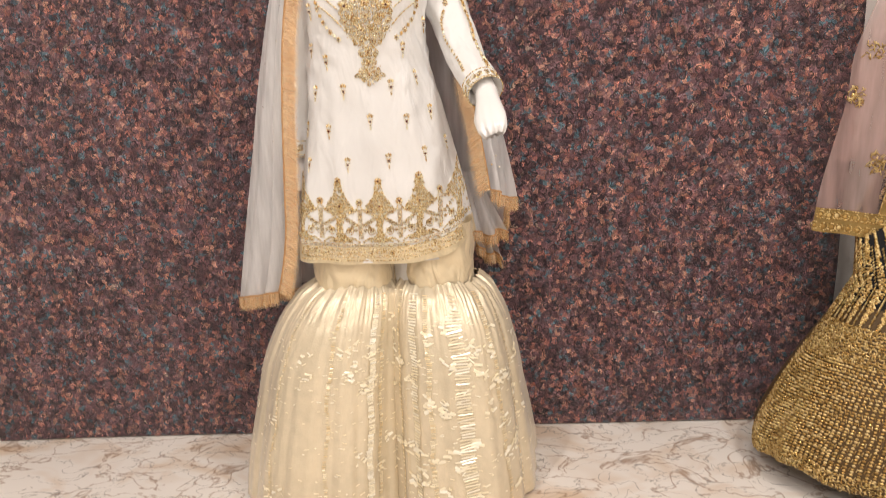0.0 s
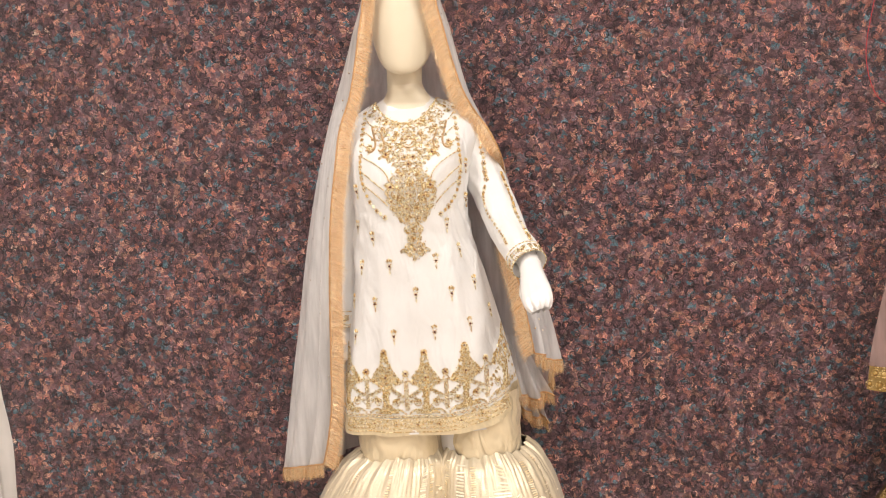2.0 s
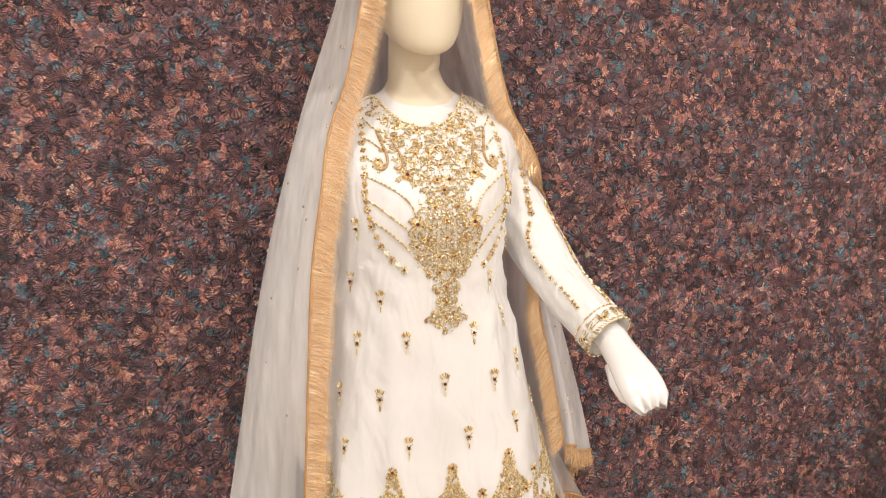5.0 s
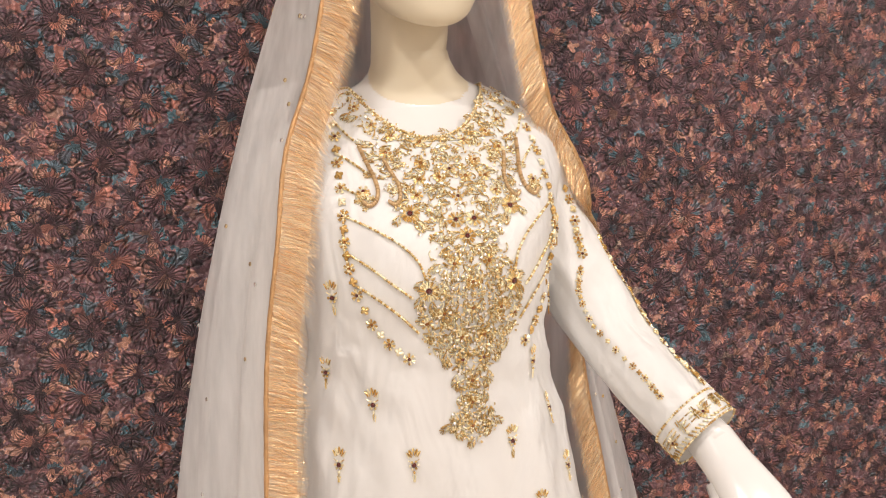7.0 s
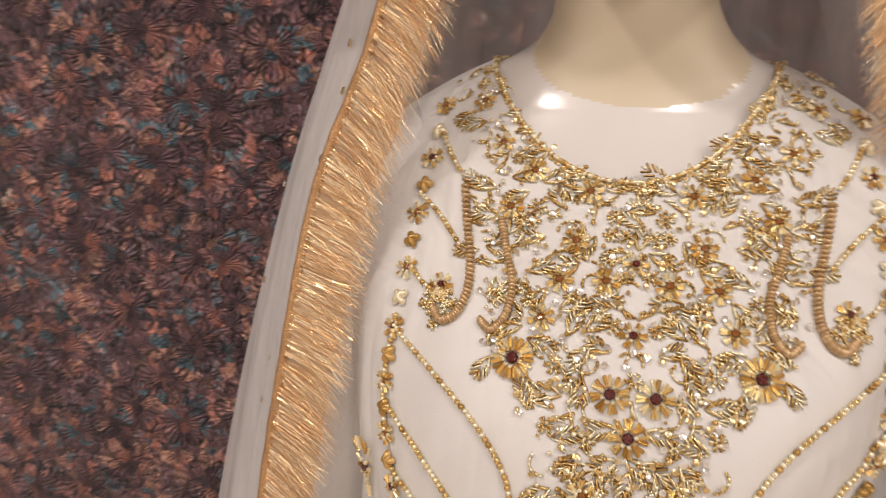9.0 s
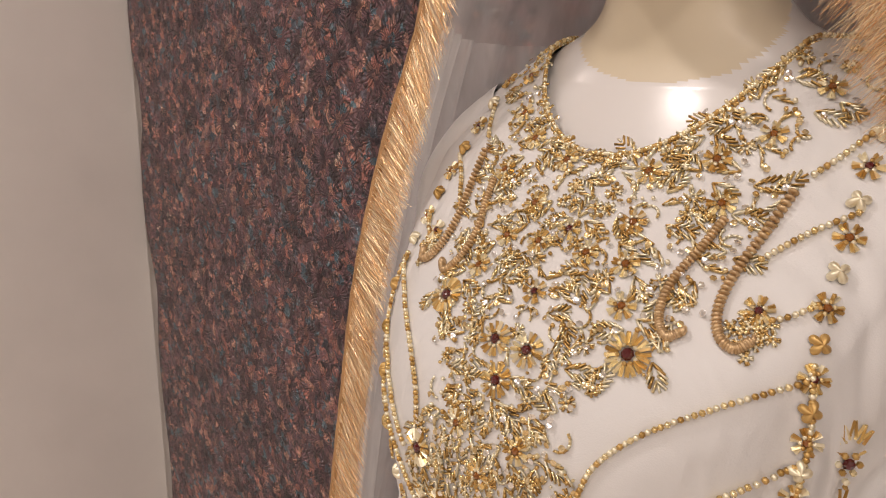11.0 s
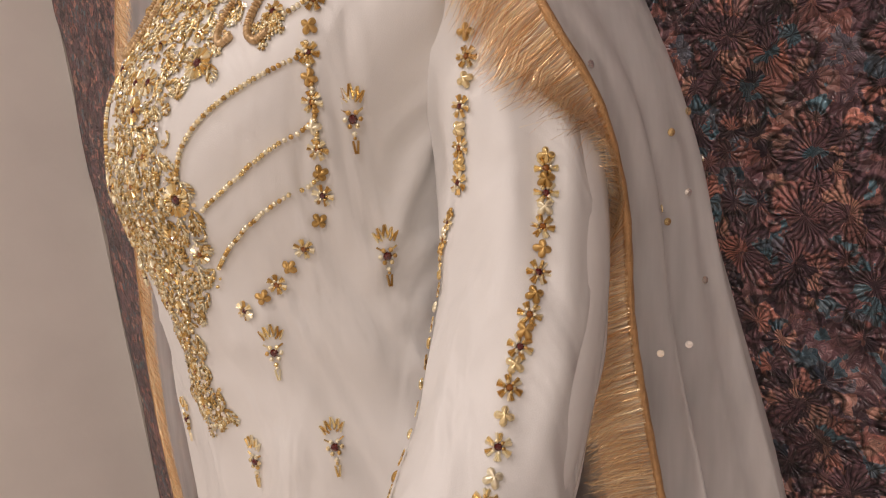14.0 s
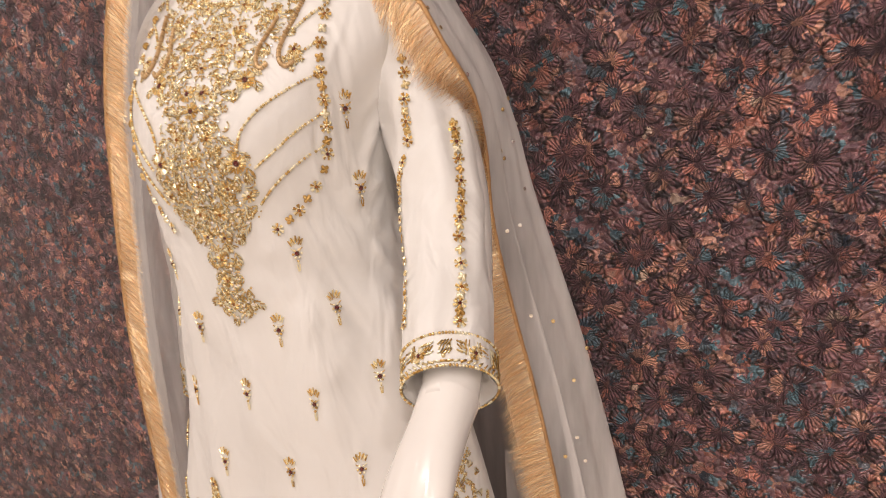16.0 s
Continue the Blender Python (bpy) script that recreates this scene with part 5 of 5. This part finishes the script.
def gown_pose(a, z, lift=0.002):
    p, q, r = gown_point(a, z, lift), gown_point(a + 0.01, z, lift), gown_point(a, z + 0.005, lift)
    nr = (q - p).cross(r - p)
    if nr.dot(p - Vector((GX, GY, z))) < 0:
        nr = -nr
    return plane_at(p, nr)


A0, A1 = math.pi * 0.92, math.pi * 1.62
for a in np.arange(A0, A1, 0.031):
    for z in np.arange(0.100, 0.345, 0.0075):
        m = gown_pose(a + 0.003 * math.sin(z * 40), z + rnd.uniform(-0.001, 0.001))
        beads.add(*BEAD, m @ sc(0.0052, 0.0036, 0.0036))
    for z in np.arange(0.10, 0.345, 0.020):
        m = gown_pose(a + 0.0155, z)
        beads.add(*BUGLE, m @ rot(1.57 + 0.5 * math.sin(z * 300)) @ sc(0.0048, 0.0012, 0.0012))
beads.done("bead_work", ANTIQUE, gown, "columns of antique gold beads")
for a in np.arange(A0, A1, 0.016):
    for z in list(np.arange(0.064, 0.098, 0.0065)) + list(np.arange(0.345, 0.425, 0.0075)):
        m = gown_pose(a + rnd.uniform(-0.004, 0.004), z + rnd.uniform(-0.002, 0.002))
        band.add(*BUGLE, m @ rot(rnd.uniform(0, 3.14)) @ sc(0.0058, 0.0017, 0.0017))
        if rnd.random() < 0.5:
            band.add(*BEAD, m @ sc(0.0032, 0.0032, 0.0025))
band.done("gold_band", ANTIQUE, gown, "broad antique gold bands at hem and hip")
# standing scrolls of gold cord on the velvet
for k, a in enumerate(np.arange(A0, A1, 0.15)):
    top = 0.62 + 0.05 * (k % 2)
    for i in range(70):
        t = i / 69
        z = 0.425 + (top - 0.425) * t
        w = 0.040 * math.sin(math.pi * t) ** 0.7 * (1 - 0.4 * t)
        for _k in range(3):
            m = gown_pose(a + rnd.uniform(-w, w) * 1.3 / 1.0, z, 0.003)
            scrolls.add(*BEAD, m @ rot(rnd.uniform(0, 6)) @ sc(0.0048, 0.0032, 0.0028))
    for i in range(30):
        z = 0.43 + 0.16 * i / 29
        m = gown_pose(a + 0.075, z, 0.003)
        scrolls.add(*BUGLE, m @ rot(1.57) @ sc(0.004, 0.0022, 0.002))
    for i in range(18):
        b = i * 2.4
        m = gown_pose(a + 0.03 * math.cos(b) * (i / 18), top + 0.09 + 0.03 * math.sin(b) * (i / 18), 0.003)
        scrolls.add(*BEAD, m @ sc(0.004, 0.004, 0.003))
scrolls.done("cord_work", ANTIQUE, gown, "raised antique gold scrolls")
v, f = tube([(GX, GY, 0.0), (GX, GY, 0.014), (GX, GY, 0.016), (GX, GY, 0.10)], [0.15, 0.15, 0.02, 0.02], 28)
obj("stand", v, f, BASE, gown, "round metal stand")

# ---- the pink shawl beside it ----
shawl = thing("shawl", "sheer dusty pink net shawl with broad gold border", "shawl")
# left edge and right edge of the hanging fold over height
LEFT = curve([(0.620, 0.992, 1.905), (0.72, 1.000, 1.902), (0.87, 1.030, 1.900), (0.95, 1.048, 1.900), (1.05, 1.058, 1.900), (1.20, 1.110, 1.898), (1.33, 1.150, 1.892), (1.45, 1.200, 1.880), (1.6, 1.26, 1.87)])
RIGHT = curve([(0.620, 1.150, 1.862), (0.72, 1.172, 1.860), (0.95, 1.220, 1.858), (1.2, 1.275, 1.850), (1.45, 1.36, 1.84), (1.6, 1.40, 1.83)])


def shawl_point(s, z):
    a, b = LEFT(z), RIGHT(z)
    return Vector((a[0] + (b[0] - a[0]) * s, a[1] + (b[1] - a[1]) * s + 0.012 * math.sin(s * 9 + z * 6) * (1 - s) - 0.01 * math.sin(s * 3.1), z - 0.02 * s))


ns, nz2 = 40, 60
obj("net", [shawl_point(i / (ns - 1), 0.620 + 0.945 * j / (nz2 - 1)) for j in range(nz2) for i in range(ns)], grid_faces(ns, nz2, False), PINK, shawl, "sheer dusty pink net")
# a second layer of the fold behind
obj("net_fold", [shawl_point(0.10 + 0.9 * i / 19, 0.80 + 0.8 * j / 39) + Vector((0.012, 0.03, 0)) for j in range(40) for i in range(20)], grid_faces(20, 40, False), PINK, shawl, "sheer dusty pink net")
strip = mat("gold_strip", (0.36, 0.25, 0.09), 0.4, 0.6, 0.2, 120, 0.5, 400)
sw = [shawl_point(s, 0.620 + dz) + Vector((0, -0.003, 0)) for dz in (0.0, 0.03, 0.062) for s in np.linspace(0, 1, 20)]
obj("border_strip", sw, grid_faces(20, 3, False), strip, shawl, "gold border with rings")
sw = [shawl_point(0.84 + 0.34 * s, z) + Vector((0, -0.004, 0)) for z in np.linspace(0.620, 1.6, 60) for s in (0, 0.5, 1)]
obj("border_strip", sw, grid_faces(3, 60, False), strip, shawl, "gold border with rings")
coin = Batch()
for k in range(12):
    a = 2 * math.pi * k / 12
    coin.add(*BEAD, at(math.cos(a), math.sin(a), 0.1) @ sc(0.24, 0.24, 0.24))
coin.add(*DOME, sc(0.62, 0.62, 0.45))
ring_me = bpy.data.meshes.new("ring")
ring_me.from_pydata([tuple(map(float, q)) for q in np.concatenate(coin.v)], [], coin.f)
ring_me.materials.append(ANTIQUE)
for row in (0.016, 0.046):
    for k in range(8):
        p = shawl_point((k + (0.5 if row > 0.03 else 0.1)) / 8.2, 0.620 + row)
        tagged(share("ring", ring_me, plane_at(p + Vector((0, -0.006, 0)), (0, -1, 0.05)) @ sc(0.0095, 0.0095, 0.008), shawl), kind="stuff")
for k in range(66):
    z = 0.70 + k * 0.0135
    p = shawl_point(0.93 if k % 2 else 1.07, z)
    tagged(share("ring", ring_me, plane_at(p + Vector((0, -0.007, 0)), (-0.1, -1, 0.05)) @ sc(0.0105, 0.0105, 0.008), shawl), kind="stuff")
edges = Batch()
for z in np.arange(0.66, 1.6, 0.005):
    for s in (0.845, 1.175):
        edges.add(*BEAD, Matrix.Translation(shawl_point(s, z) + Vector((0, -0.006, 0))) @ sc(0.0022, 0.0022, 0.0028))
for s in np.arange(0, 1, 0.03):
    for z in (0.658, 0.681):
        edges.add(*BEAD, Matrix.Translation(shawl_point(s, z) + Vector((0, -0.005, 0))) @ sc(0.0028, 0.0022, 0.0022))
# gold tufts scattered on the net
for s, z in ((0.62, 0.80), (0.60, 0.815), (0.10, 0.965), (0.14, 0.955), (0.62, 1.115), (0.66, 1.105), (0.30, 1.20), (0.5, 1.30), (0.2, 1.07)):
    for k in range(26):
        p = shawl_point(s + rnd.uniform(-0.10, 0.10), z + rnd.uniform(-0.018, 0.018))
        edges.add(*BUGLE, plane_at(p + Vector((0, -0.004, 0)), (0, -1, 0)) @ rot(rnd.uniform(0, 6.28)) @ sc(0.006, 0.0016, 0.0015))
edges.done("tuft_work", ANTIQUE, shawl, "gold thread tufts and piping")

# ---- the batten, the thread and the box ----
bat = thing("wooden_batten", "pale wooden batten with a dark tip on the wall", "batten")
v, f = tube([(1.462, 2.058, 1.485), (1.462, 2.058, 1.50), (1.462, 2.058, 1.505), (1.462, 2.058, 2.4)], [0.004, 0.012, 0.017, 0.017], 8)
obj("stick", v, f, WOOD, bat)
v, f = tube([(1.462, 2.058, 1.470), (1.462, 2.058, 1.486)], [0.003, 0.009], 8)
obj("tip", v, f, mat("dark_tip", (0.10, 0.06, 0.03), 0.6), bat, "dark tapered tip")


def hanging(name, rows, r, material, label):
    c = curve([(i, *p) for i, p in enumerate(rows)])
    p = c(np.linspace(0, len(rows) - 1, 60))
    v, f = tube(p, [r] * 60, 6)
    tagged(obj(name, v, f, material), label, "thread")


hanging("thread", ((1.135, 2.030, 2.2), (1.115, 2.028, 1.75), (1.075, 2.022, 1.58), (1.055, 2.018, 1.46), (1.075, 2.012, 1.36), (1.13, 2.005, 1.315), (1.20, 1.99, 1.30), (1.215, 1.96, 1.29)), 0.0012, WIRE, "thin red thread hanging loose against the wall")
hanging("thread", ((1.125, 2.030, 2.2), (1.112, 2.030, 1.7), (1.118, 2.03, 1.60), (1.130, 2.03, 1.545), (1.142, 2.034, 1.530)), 0.001, WIRE, "thin red thread end hanging straight")
hanging("thread", ((1.150, 2.071, 1.28), (1.18, 2.071, 1.262), (1.215, 2.071, 1.272), (1.245, 2.071, 1.295), (1.255, 2.071, 1.27)), 0.001, GREY, "short grey thread on the white wall")
tagged(box("storage_box", -2.25, -1.85, 1.15, 1.62, 0, 0.62, mat("dark_green_card", (0.02, 0.045, 0.03), 0.6, 0, 0.2, 12), "dark green box on the floor by the pillar", "box", 0.01), kind="thing")
